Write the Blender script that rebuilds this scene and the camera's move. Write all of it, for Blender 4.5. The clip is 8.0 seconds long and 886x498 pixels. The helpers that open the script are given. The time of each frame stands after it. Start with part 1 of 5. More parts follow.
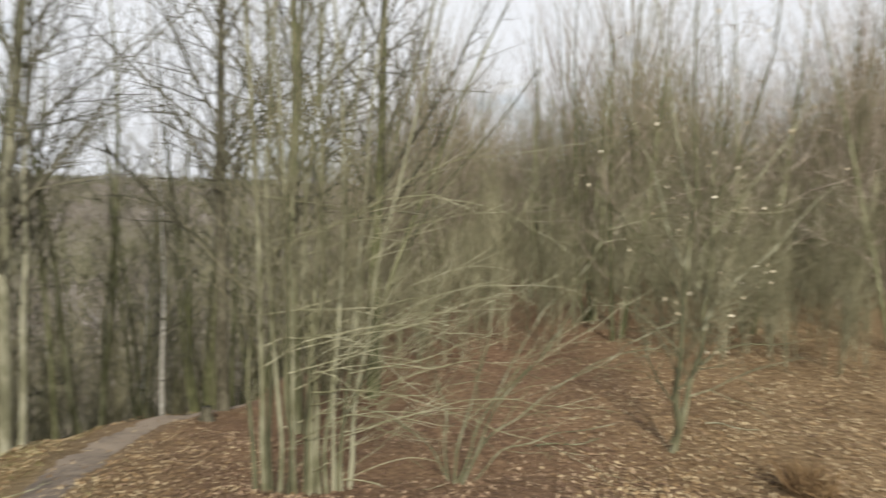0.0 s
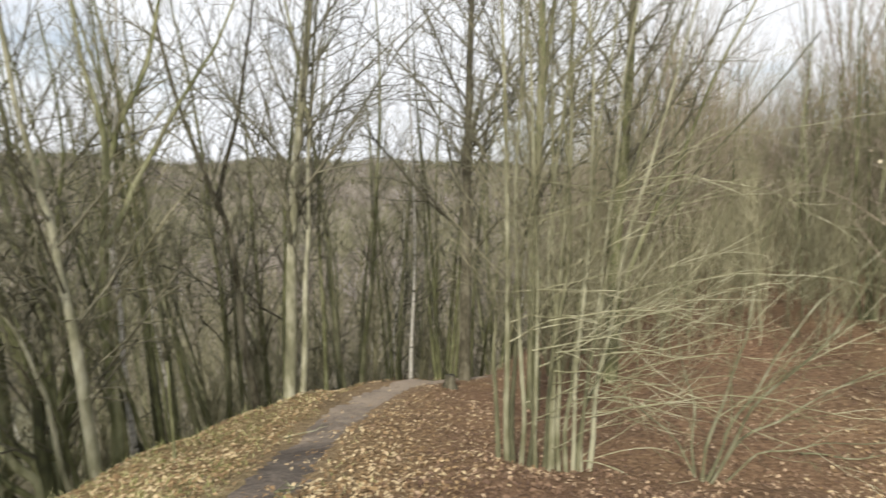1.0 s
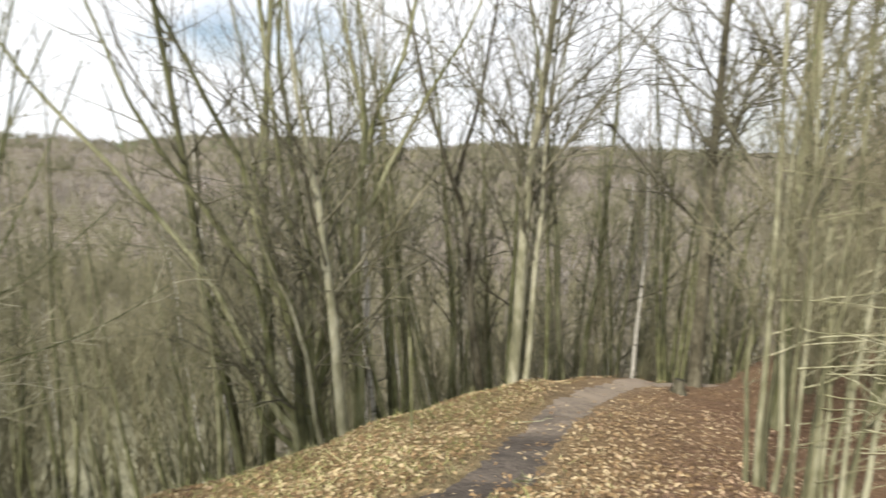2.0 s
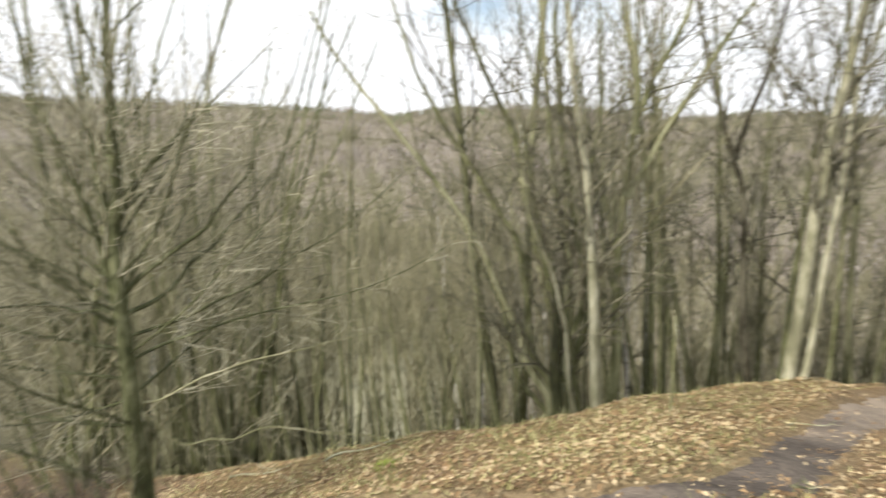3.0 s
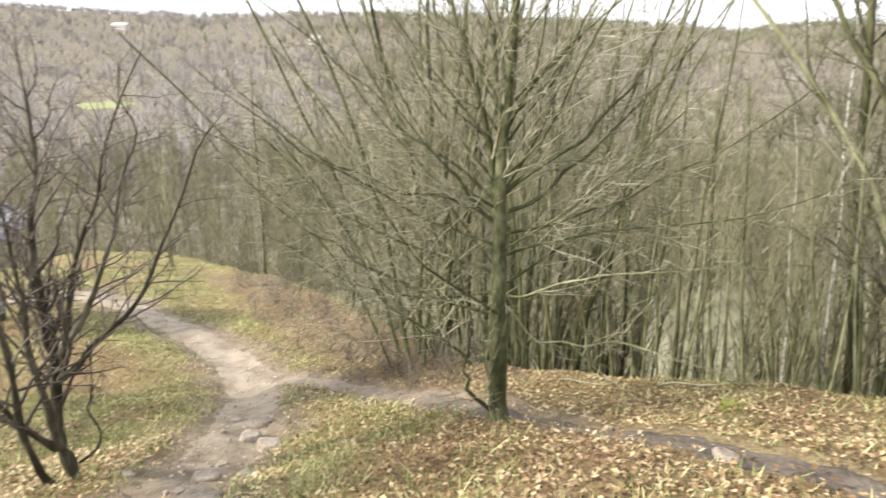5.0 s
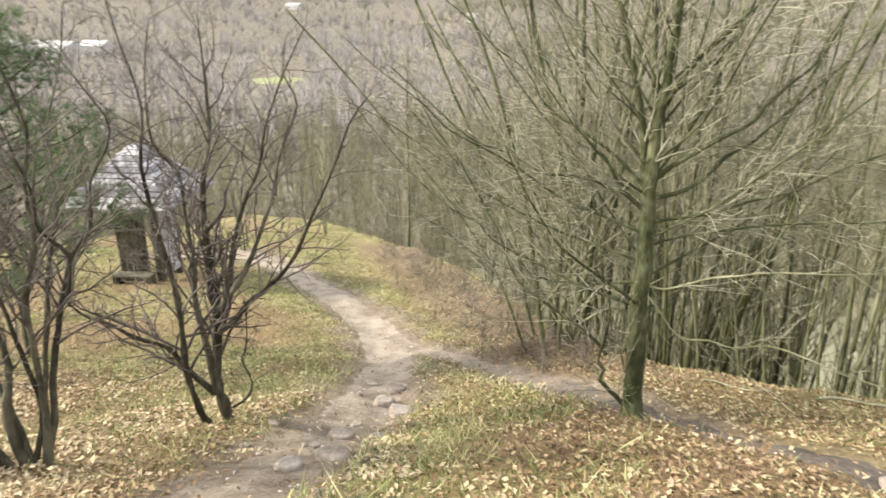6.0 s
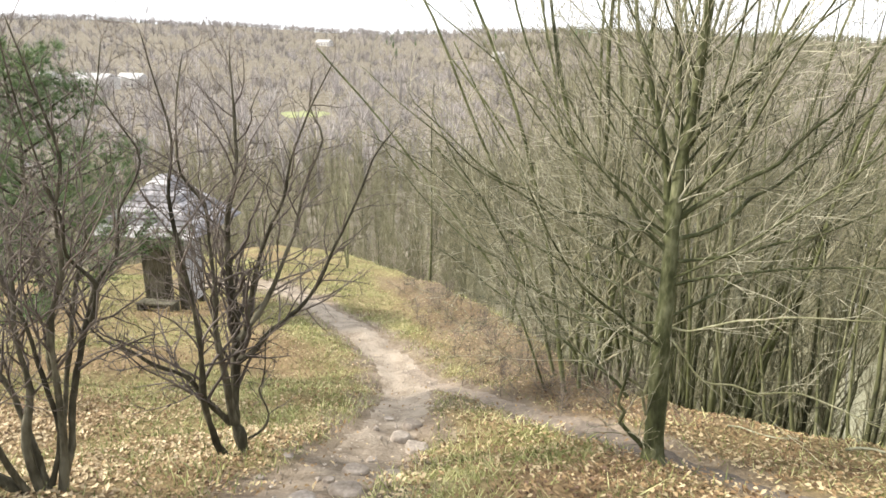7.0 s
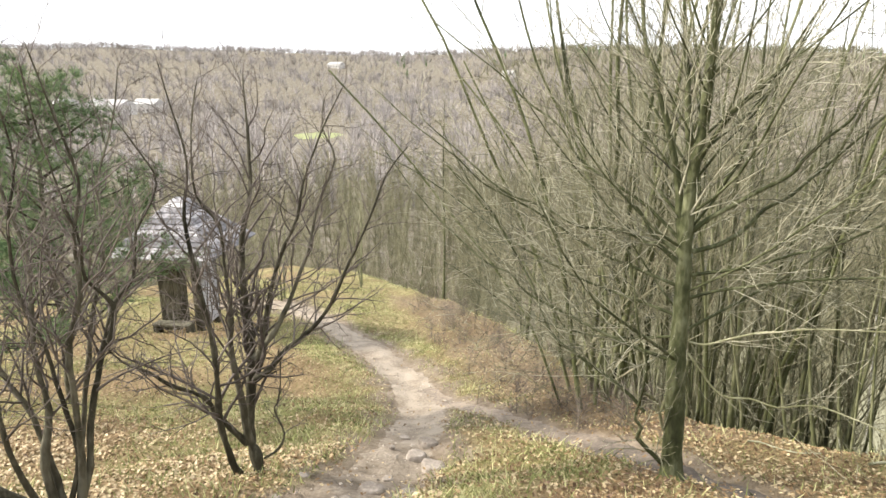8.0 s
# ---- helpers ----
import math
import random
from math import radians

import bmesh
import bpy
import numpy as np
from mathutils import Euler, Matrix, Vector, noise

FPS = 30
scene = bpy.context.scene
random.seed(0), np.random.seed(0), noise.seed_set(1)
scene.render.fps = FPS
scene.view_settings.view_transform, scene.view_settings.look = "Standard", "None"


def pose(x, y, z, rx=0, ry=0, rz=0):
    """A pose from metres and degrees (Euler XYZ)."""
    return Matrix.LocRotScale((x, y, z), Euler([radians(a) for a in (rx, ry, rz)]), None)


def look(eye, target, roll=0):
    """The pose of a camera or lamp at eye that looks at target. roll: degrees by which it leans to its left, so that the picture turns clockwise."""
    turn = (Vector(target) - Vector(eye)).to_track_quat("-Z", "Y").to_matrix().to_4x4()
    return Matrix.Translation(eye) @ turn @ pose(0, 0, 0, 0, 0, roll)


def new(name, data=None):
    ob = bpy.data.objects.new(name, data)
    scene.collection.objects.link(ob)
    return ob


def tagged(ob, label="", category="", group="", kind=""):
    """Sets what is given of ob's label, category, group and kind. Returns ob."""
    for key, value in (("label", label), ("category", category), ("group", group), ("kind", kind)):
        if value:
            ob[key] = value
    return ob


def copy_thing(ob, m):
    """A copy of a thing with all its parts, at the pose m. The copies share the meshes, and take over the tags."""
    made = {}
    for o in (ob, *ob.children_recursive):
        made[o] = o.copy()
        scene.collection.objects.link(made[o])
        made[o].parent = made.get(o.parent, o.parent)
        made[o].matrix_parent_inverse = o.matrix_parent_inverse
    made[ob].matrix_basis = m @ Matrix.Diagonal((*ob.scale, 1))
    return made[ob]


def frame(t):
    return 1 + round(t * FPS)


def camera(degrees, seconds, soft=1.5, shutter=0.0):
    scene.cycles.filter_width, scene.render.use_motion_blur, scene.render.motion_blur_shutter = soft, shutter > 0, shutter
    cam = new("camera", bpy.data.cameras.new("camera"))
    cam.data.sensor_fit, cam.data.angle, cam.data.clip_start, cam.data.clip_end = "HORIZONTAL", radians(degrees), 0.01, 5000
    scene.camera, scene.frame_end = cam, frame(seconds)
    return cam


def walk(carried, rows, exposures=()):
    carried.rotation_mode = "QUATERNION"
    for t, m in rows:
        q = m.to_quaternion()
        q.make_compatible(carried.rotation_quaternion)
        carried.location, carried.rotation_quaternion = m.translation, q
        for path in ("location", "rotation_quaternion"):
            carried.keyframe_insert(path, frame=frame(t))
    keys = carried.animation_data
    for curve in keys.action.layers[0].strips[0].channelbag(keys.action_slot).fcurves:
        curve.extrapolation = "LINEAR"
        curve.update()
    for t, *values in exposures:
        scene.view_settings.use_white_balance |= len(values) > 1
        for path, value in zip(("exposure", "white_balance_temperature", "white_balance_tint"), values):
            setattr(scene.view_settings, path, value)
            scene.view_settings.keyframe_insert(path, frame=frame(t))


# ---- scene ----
EXPOSURES = [(0.0, 0.06), (1.0, 0.32), (3.0, 0.76), (5.0, 1.05), (8.0, 1.1)]
cam = camera(68.33, 8.0, soft=1.5, shutter=0.47)
# seconds, place, pitch from straight down, lean, heading
PATH = [
    (0.0, 0.014, 0.04, 1.572, 84.72, 0.19, -0.34),
    (0.3, -0.028, 0.043, 1.574, 84.45, -0.08, 7.34),
    (0.5, -0.046, 0.04, 1.568, 84.14, -0.27, 12.36),
    (1.0, -0.125, -0.005, 1.571, 83.1, -0.41, 19.93),
    (1.5, -0.31, 0.003, 1.587, 82.52, -0.3, 28.8),
    (1.7, -0.392, 0.001, 1.597, 82.18, 0.22, 32.83),
    (2.8, -0.529, -0.114, 1.579, 80.33, 0.3, 55.31),
    (3.0, -0.547, -0.152, 1.583, 79.15, 0.41, 60.55),
    (3.5, -0.614, -0.271, 1.564, 76.56, 2.55, 69.34),
    (4.0, -0.685, -0.394, 1.565, 74.82, 2.38, 76.46),
    (4.5, -0.73, -0.511, 1.559, 72.56, 1.74, 82.62),
    (5.0, -0.752, -0.618, 1.519, 71.87, 0.98, 87.66),
    (5.2, -0.754, -0.64, 1.514, 71.14, 0.52, 90.13),
    (6.3, -0.831, -0.586, 1.499, 70.44, 0.69, 102.74),
    (6.5, -0.831, -0.589, 1.506, 71.07, 1.09, 102.88),
    (7.0, -0.827, -0.586, 1.509, 72.92, 1.08, 102.82),
    (7.5, -0.823, -0.585, 1.511, 74.43, 0.34, 103.35),
    (8.0, -0.805, -0.573, 1.503, 74.52, -0.15, 104.06),
]
walk(cam, [(t, pose(x, y, z, 0, 0, yaw) @ pose(0, 0, 0, rx) @ pose(0, 0, 0, 0, 0, lean)) for t, x, y, z, rx, lean, yaw in PATH], exposures=EXPOSURES)

# ---- world and sun ----
SUN_LEFT, SUN_HIGH = 188.0, 31.0     # degrees left of +y, degrees above the horizon
SUN_WAY = Vector((-math.sin(radians(SUN_LEFT)) * math.cos(radians(SUN_HIGH)), math.cos(radians(SUN_LEFT)) * math.cos(radians(SUN_HIGH)), math.sin(radians(SUN_HIGH))))
world = bpy.data.worlds.new("world")
scene.world = world
world.use_nodes = True
wn, wl = world.node_tree.nodes, world.node_tree.links
wn.clear()
w_out = wn.new("ShaderNodeOutputWorld")
w_bg = wn.new("ShaderNodeBackground")
w_bg.inputs["Strength"].default_value = 0.1
w_sky = wn.new("ShaderNodeTexSky")
w_sky.sky_type = "NISHITA"
w_sky.sun_disc = False
w_sky.sun_elevation = radians(SUN_HIGH)
w_sky.sun_rotation = radians(-SUN_LEFT)
w_sky.air_density, w_sky.dust_density = 1.0, 2.0
w_co = wn.new("ShaderNodeTexCoord")
w_map = wn.new("ShaderNodeMapping")
w_map.inputs["Scale"].default_value = (1.0, 1.0, 2.2)
w_noise = wn.new("ShaderNodeTexNoise")
w_noise.inputs["Scale"].default_value = 2.3
w_noise.inputs["Detail"].default_value = 6.0
w_noise.inputs["Roughness"].default_value = 0.55
w_ramp = wn.new("ShaderNodeValToRGB")
w_ramp.color_ramp.elements[0].position, w_ramp.color_ramp.elements[1].position = 0.27, 0.44
w_mix = wn.new("ShaderNodeMix")
w_mix.data_type = "RGBA"
w_mix.inputs["B"].default_value = (8.6, 8.8, 9.2, 1)
wl.new(w_co.outputs["Generated"], w_map.inputs["Vector"])
wl.new(w_map.outputs["Vector"], w_noise.inputs["Vector"])
wl.new(w_noise.outputs["Fac"], w_ramp.inputs["Fac"])
wl.new(w_ramp.outputs["Color"], w_mix.inputs["Factor"])
wl.new(w_sky.outputs["Color"], w_mix.inputs["A"])
wl.new(w_mix.outputs["Result"], w_bg.inputs["Color"])
wl.new(w_bg.outputs["Background"], w_out.inputs["Surface"])
sun_data = bpy.data.lights.new("sun", "SUN")
sun_data.energy, sun_data.angle, sun_data.color = 3.8, radians(4.0), (1.0, 0.93, 0.82)
sun = new("sun", sun_data)
sun.matrix_world = look(SUN_WAY * 100, (0, 0, 0))


# ---- materials ----
def material(name, colours, scale=4.0, fine=40.0, rough=0.85, bump=0.3, island=0.0, spread=0.0, stretch=(1, 1, 1), positions=None, metal=0.0, sun_and_wear=0.0):
    """A procedural surface: two noises pick among the colours; island and spread vary it by loose piece and by object."""
    m = bpy.data.materials.new(name)
    m.use_nodes = True
    n, l = m.node_tree.nodes, m.node_tree.links
    bsdf = n["Principled BSDF"]
    bsdf.inputs["Roughness"].default_value = rough
    bsdf.inputs["Metallic"].default_value = metal
    bsdf.inputs["Specular IOR Level"].default_value = 0.25
    co = n.new("ShaderNodeTexCoord")
    mp = n.new("ShaderNodeMapping")
    mp.inputs["Scale"].default_value = stretch
    l.new(co.outputs["Object"], mp.inputs["Vector"])
    a = n.new("ShaderNodeTexNoise")
    a.inputs["Scale"].default_value, a.inputs["Detail"].default_value = scale, 4
    b = n.new("ShaderNodeTexNoise")
    b.inputs["Scale"].default_value, b.inputs["Detail"].default_value = fine, 5
    for t in (a, b):
        l.new(mp.outputs["Vector"], t.inputs["Vector"])
    s = n.new("ShaderNodeMath")
    s.operation = "MULTIPLY_ADD"
    l.new(b.outputs["Fac"], s.inputs[0])
    s.inputs[1].default_value = 0.55
    l.new(a.outputs["Fac"], s.inputs[2])
    value = s.outputs[0]
    for node, out, gain in (("ShaderNodeNewGeometry", "Random Per Island", island), ("ShaderNodeObjectInfo", "Random", spread)):
        if gain:
            g = n.new(node)
            k = n.new("ShaderNodeMath")
            k.operation = "MULTIPLY_ADD"
            l.new(g.outputs[out], k.inputs[0])
            k.inputs[1].default_value = gain
            k2 = n.new("ShaderNodeMath")
            k2.operation = "SUBTRACT"
            l.new(value, k2.inputs[0])
            k2.inputs[1].default_value = gain / 2
            l.new(k2.outputs[0], k.inputs[2])
            value = k.outputs[0]
    if sun_and_wear:                             # paler far out, as sunlit; near, eroded earth and tree shade in the colour
        w = n.new("ShaderNodeAttribute")
        w.attribute_name = "sun_and_wear"
        k = n.new("ShaderNodeMath")
        k.operation = "MULTIPLY_ADD"
        l.new(w.outputs["Fac"], k.inputs[0])
        k.inputs[1].default_value = sun_and_wear
        l.new(value, k.inputs[2])
        value = k.outputs[0]
    ramp = n.new("ShaderNodeValToRGB")
    e = ramp.color_ramp.elements
    places = positions or [0.45 + 0.6 * i / (len(colours) - 1) for i in range(len(colours))]
    while len(e) < len(colours):
        e.new(0.5)
    for i, c in enumerate(colours):
        e[i].position, e[i].color = min(1, places[i]), (*c, 1)
    l.new(value, ramp.inputs["Fac"])
    l.new(ramp.outputs["Color"], bsdf.inputs["Base Color"])
    if bump:
        bp = n.new("ShaderNodeBump")
        bp.inputs["Strength"].default_value = bump
        bp.inputs["Distance"].default_value = 0.02
        l.new(b.outputs["Fac"], bp.inputs["Height"])
        l.new(bp.outputs["Normal"], bsdf.inputs["Normal"])
    return m


def ground_material():
    """Leaf mould, dry grass and red-brown leaves, told apart by the cover attribute (red: grass, green: fresh red leaves, blue: bare mould, alpha: trodden earth)."""
    m = bpy.data.materials.new("ground")
    m.use_nodes = True
    n, l = m.node_tree.nodes, m.node_tree.links
    bsdf = n["Principled BSDF"]
    bsdf.inputs["Roughness"].default_value = 0.95
    bsdf.inputs["Specular IOR Level"].default_value = 0.15
    co = n.new("ShaderNodeTexCoord")

    def speckle(scale, colours, places, kind="ShaderNodeTexNoise"):
        t = n.new(kind)
        t.inputs["Scale"].default_value = scale
        l.new(co.outputs["Object"], t.inputs["Vector"])
        if kind == "ShaderNodeTexNoise":
            t.inputs["Detail"].default_value = 6
            t.inputs["Roughness"].default_value = 0.65
        r = n.new("ShaderNodeValToRGB")
        while len(r.color_ramp.elements) < len(colours):
            r.color_ramp.elements.new(0.5)
        for i, c in enumerate(colours):
            r.color_ramp.elements[i].position, r.color_ramp.elements[i].color = places[i], (*c, 1)
        l.new(t.outputs["Color" if kind != "ShaderNodeTexNoise" else "Fac"], r.inputs["Fac"])
        return r.outputs["Color"], t

    leaf, leaf_t = speckle(16.0, [(0.10, 0.068, 0.038), (0.24, 0.17, 0.092), (0.42, 0.32, 0.185)], [0.3, 0.5, 0.75])
    grass, _ = speckle(5.0, [(0.11, 0.118, 0.045), (0.28, 0.272, 0.115), (0.50, 0.47, 0.255)], [0.36, 0.5, 0.66])
    # dark patches: greener grass, with shade on the slope painted in
    green, _ = speckle(9.0, [(0.05, 0.06, 0.02), (0.135, 0.15, 0.046), (0.30, 0.305, 0.115)], [0.34, 0.5, 0.68])
    where, _ = speckle(0.8, [(0, 0, 0), (0.9, 0.9, 0.9)], [0.46, 0.55])
    both = n.new("ShaderNodeMix")
    both.data_type = "RGBA"
    l.new(where, both.inputs["Factor"])
    l.new(grass, both.inputs["A"])
    l.new(green, both.inputs["B"])
    grass = both.outputs["Result"]
    red, _ = speckle(14.0, [(0.09, 0.056, 0.035), (0.20, 0.122, 0.074), (0.34, 0.23, 0.14)], [0.32, 0.52, 0.75])
    mould, _ = speckle(0.4, [(0.075, 0.066, 0.05), (0.15, 0.135, 0.105), (0.26, 0.24, 0.20)], [0.38, 0.5, 0.62])
    at = n.new("ShaderNodeAttribute")
    at.attribute_name = "cover"
    sp = n.new("ShaderNodeSeparateColor")
    l.new(at.outputs["Color"], sp.inputs["Color"])
    colour = leaf
    for ch, other in (("Red", grass), ("Green", red), ("Blue", mould)):
        mx = n.new("ShaderNodeMix")
        mx.data_type = "RGBA"
        l.new(sp.outputs[ch], mx.inputs["Factor"])
        l.new(colour, mx.inputs["A"])
        l.new(other, mx.inputs["B"])
        colour = mx.outputs["Result"]
    earth, _ = speckle(5.0, [(0.13, 0.10, 0.074), (0.225, 0.18, 0.135), (0.32, 0.262, 0.2)], [0.32, 0.5, 0.7])
    mx = n.new("ShaderNodeMix")
    mx.data_type = "RGBA"
    l.new(at.outputs["Alpha"], mx.inputs["Factor"])
    l.new(colour, mx.inputs["A"])
    l.new(earth, mx.inputs["B"])
    l.new(mx.outputs["Result"], bsdf.inputs["Base Color"])
    bp = n.new("ShaderNodeBump")
    bp.inputs["Strength"].default_value, bp.inputs["Distance"].default_value = 0.8, 0.07
    l.new(leaf_t.outputs["Fac"], bp.inputs["Height"])
    l.new(bp.outputs["Normal"], bsdf.inputs["Normal"])
    return m


GROUND = ground_material()
DIRT = material("dirt", [(0.065, 0.053, 0.043), (0.115, 0.095, 0.078), (0.19, 0.155, 0.122), (0.29, 0.235, 0.18)], 1.8, 20, bump=0.9, sun_and_wear=0.34)
DIRT_PALE = material("pale_dirt", [(0.10, 0.078, 0.055), (0.18, 0.144, 0.106), (0.26, 0.214, 0.162), (0.33, 0.278, 0.218)], 3.2, 24, bump=1.0, sun_and_wear=0.2)
BARK = material("mossy_bark", [(0.035, 0.037, 0.02), (0.12, 0.126, 0.058), (0.28, 0.28, 0.17)], 2.6, 14, bump=0.6, spread=0.35, stretch=(1, 1, 0.35))
BARK_ALDER = material("alder_bark", [(0.028, 0.032, 0.014), (0.09, 0.099, 0.039), (0.21, 0.215, 0.115)], 3.0, 14, bump=0.6, spread=0.3, stretch=(1, 1, 0.35))
BARK_PALE = material("pale_bark", [(0.05, 0.05, 0.029), (0.15, 0.148, 0.085), (0.33, 0.325, 0.225)], 3.6, 12, bump=0.4, spread=0.35, stretch=(1, 1, 0.4))
BARK_BEECH = material("beech_bark", [(0.022, 0.025, 0.012), (0.066, 0.073, 0.03), (0.18, 0.185, 0.105)], 6.0, 30, bump=1.0, stretch=(1, 1, 0.4))
TWIG_BEECH = material("beech_twig", [(0.06, 0.058, 0.038), (0.165, 0.158, 0.10), (0.44, 0.42, 0.31)], 1.5, 12, bump=0, island=0.5)
BARK_DARK = material("dark_bark", [(0.022, 0.02, 0.013), (0.062, 0.056, 0.036), (0.16, 0.148, 0.105)], 5.0, 26, bump=1.0, spread=0.2, stretch=(1, 1, 0.35))
BARK_ASH = material("ash_bark", [(0.07, 0.07, 0.043), (0.185, 0.182, 0.115), (0.37, 0.36, 0.265)], 3.6, 12, bump=0.4, spread=0.2, stretch=(1, 1, 0.4))
BIRCH = material("birch_bark", [(0.03, 0.03, 0.028), (0.30, 0.29, 0.25), (0.50, 0.48, 0.43)], 5.0, 9, rough=0.6, bump=0.3, stretch=(0.6, 0.6, 2.2), positions=[0.58, 0.64, 0.9])
TWIG = material("twig", [(0.08, 0.077, 0.044), (0.17, 0.162, 0.097), (0.30, 0.282, 0.185)], 1.5, 12, bump=0, spread=0.25, island=0.3)
# the twig colour darkened, as crowns look when backlit by the sky
TWIG_BACKLIT = material("backlit_twig", [(0.05, 0.047, 0.032), (0.105, 0.10, 0.067), (0.20, 0.19, 0.132)], 1.5, 12, bump=0, spread=0.25, island=0.3)
TWIG_LEVEL = material("level_twig", [(0.13, 0.13, 0.07), (0.26, 0.255, 0.15), (0.50, 0.485, 0.34)], 1.5, 12, bump=0, island=0.4)
TWIG_RED = material("reddish_twig", [(0.18, 0.145, 0.108), (0.31, 0.26, 0.20), (0.45, 0.39, 0.32)], 1.5, 12, bump=0, spread=0.25, island=0.3)
TWIG_PALE = material("pale_twig", [(0.09, 0.09, 0.045), (0.19, 0.188, 0.10), (0.42, 0.405, 0.27)], 1.5, 12, bump=0, island=0.4)
TWIG_DARK = material("dark_twig", [(0.06, 0.05, 0.04), (0.12, 0.10, 0.085), (0.20, 0.17, 0.145)], 1.5, 12, bump=0, island=0.3)
TWIG_BROWN = material("bramble_stem", [(0.06, 0.05, 0.04), (0.125, 0.102, 0.082), (0.22, 0.185, 0.15)], 1.5, 12, bump=0, island=0.4)
WOODS_GREY = material("grey_far_wood", [(0.17, 0.155, 0.145), (0.29, 0.265, 0.25), (0.43, 0.395, 0.375)], 0.03, 0.4, bump=0, island=0.35)
WOODS_OLIVE = material("olive_far_wood", [(0.085, 0.085, 0.05), (0.16, 0.155, 0.095), (0.25, 0.24, 0.165)], 0.03, 0.4, bump=0, island=0.35)
WOODS = material("far_wood", [(0.12, 0.105, 0.088), (0.215, 0.19, 0.163), (0.32, 0.29, 0.255)], 0.03, 0.4, bump=0, island=0.35)
WOODS_RIDGE = material("ridge_wood", [(0.065, 0.068, 0.055), (0.12, 0.124, 0.105), (0.19, 0.19, 0.165)], 0.03, 0.4, bump=0, island=0.35)
LEAF = material("dead_leaf", [(0.11, 0.068, 0.035), (0.23, 0.15, 0.075), (0.34, 0.24, 0.127), (0.48, 0.385, 0.235)], 0.9, 8, rough=0.7, bump=0, island=0.85, positions=[0.38, 0.72, 0.95, 1.0])
LEAF_RED = material("red_leaf", [(0.085, 0.052, 0.034), (0.175, 0.11, 0.07), (0.27, 0.18, 0.112), (0.43, 0.32, 0.21)], 0.9, 8, rough=0.7, bump=0, island=0.8, positions=[0.38, 0.75, 0.98, 1.0])
LEAF_STRAW = material("straw_leaf", [(0.20, 0.13, 0.065), (0.38, 0.28, 0.155), (0.60, 0.49, 0.32)], 0.9, 8, rough=0.7, bump=0, island=0.7)
LEAF_PALE = material("pale_leaf", [(0.45, 0.38, 0.24), (0.60, 0.53, 0.38), (0.70, 0.64, 0.50)], 3, 20, bump=0, island=0.5)
GRASS_PALE = material("pale_grass", [(0.20, 0.23, 0.08), (0.34, 0.36, 0.15), (0.48, 0.47, 0.26)], 0.8, 6, rough=0.8, bump=0, island=0.6)
GRASS = material("dry_grass", [(0.085, 0.11, 0.03), (0.25, 0.265, 0.095), (0.50, 0.48, 0.25)], 0.7, 6, rough=0.8, bump=0, island=0.6)
NEEDLE = material("pine_needles", [(0.06, 0.10, 0.045), (0.13, 0.19, 0.085), (0.22, 0.29, 0.14)], 1.0, 8, bump=0, island=0.5)
STONE = material("stone", [(0.15, 0.125, 0.10), (0.28, 0.24, 0.20), (0.42, 0.37, 0.32)], 5.0, 30, bump=0.6, spread=0.3)
STONE_SMALL = material("pebble", [(0.20, 0.17, 0.14), (0.33, 0.285, 0.235), (0.46, 0.405, 0.345)], 5.0, 30, bump=0, island=0.6)
MOSS = material("green_moss", [(0.10, 0.16, 0.02), (0.20, 0.28, 0.04), (0.28, 0.34, 0.07)], 3, 20, bump=0, island=0.4)
FERN = material("dead_fern", [(0.10, 0.06, 0.03), (0.20, 0.13, 0.065), (0.30, 0.21, 0.11)], 3, 20, bump=0, island=0.4)
ROOF = material("weathered_roof", [(0.14, 0.135, 0.14), (0.28, 0.268, 0.278), (0.48, 0.465, 0.465)], 7.0, 16, bump=0.5, island=0.3, spread=0.6)
BOARD = material("grey_board", [(0.22, 0.22, 0.23), (0.36, 0.36, 0.38), (0.48, 0.48, 0.50)], 3.0, 25, bump=0.4, stretch=(1, 1, 0.2), spread=0.3)
PLASTER = material("pale_plaster", [(0.42, 0.40, 0.37), (0.54, 0.52, 0.49), (0.62, 0.60, 0.57)], 0.3, 3, bump=0)
TILE = material("roof_sheet", [(0.30, 0.29, 0.28), (0.42, 0.41, 0.40), (0.52, 0.51, 0.50)], 0.3, 3, bump=0)
GLASS_DARK = material("window_glass", [(0.02, 0.02, 0.025), (0.03, 0.03, 0.035)], 1, 4, rough=0.1, bump=0)
WATER = material("water", [(0.02, 0.025, 0.02), (0.03, 0.035, 0.03)], 0.1, 1.5, rough=0.04, bump=0.05)
HAY = material("dry_meadow", [(0.15, 0.145, 0.09), (0.22, 0.21, 0.135), (0.29, 0.28, 0.19)], 0.05, 0.8, bump=0)
MEADOW = material("green_meadow", [(0.18, 0.20, 0.085), (0.25, 0.27, 0.12), (0.32, 0.335, 0.17)], 0.02, 0.3, bump=0)


# ---- building blocks ----
def thing(name, label, category, group="", place=(0, 0, 0), kind=""):
    ob = new(name)
    ob.empty_display_size = 0.2
    ob.location = place
    return tagged(ob, label, category, group, kind)


def mesh_of(name, verts, faces, mat, smooth=True):
    me = bpy.data.meshes.new(name)
    me.from_pydata([tuple(v) for v in verts], [], faces)
    me.materials.append(mat)
    if smooth:
        me.polygons.foreach_set("use_smooth", [True] * len(me.polygons))
    me.update()
    return me


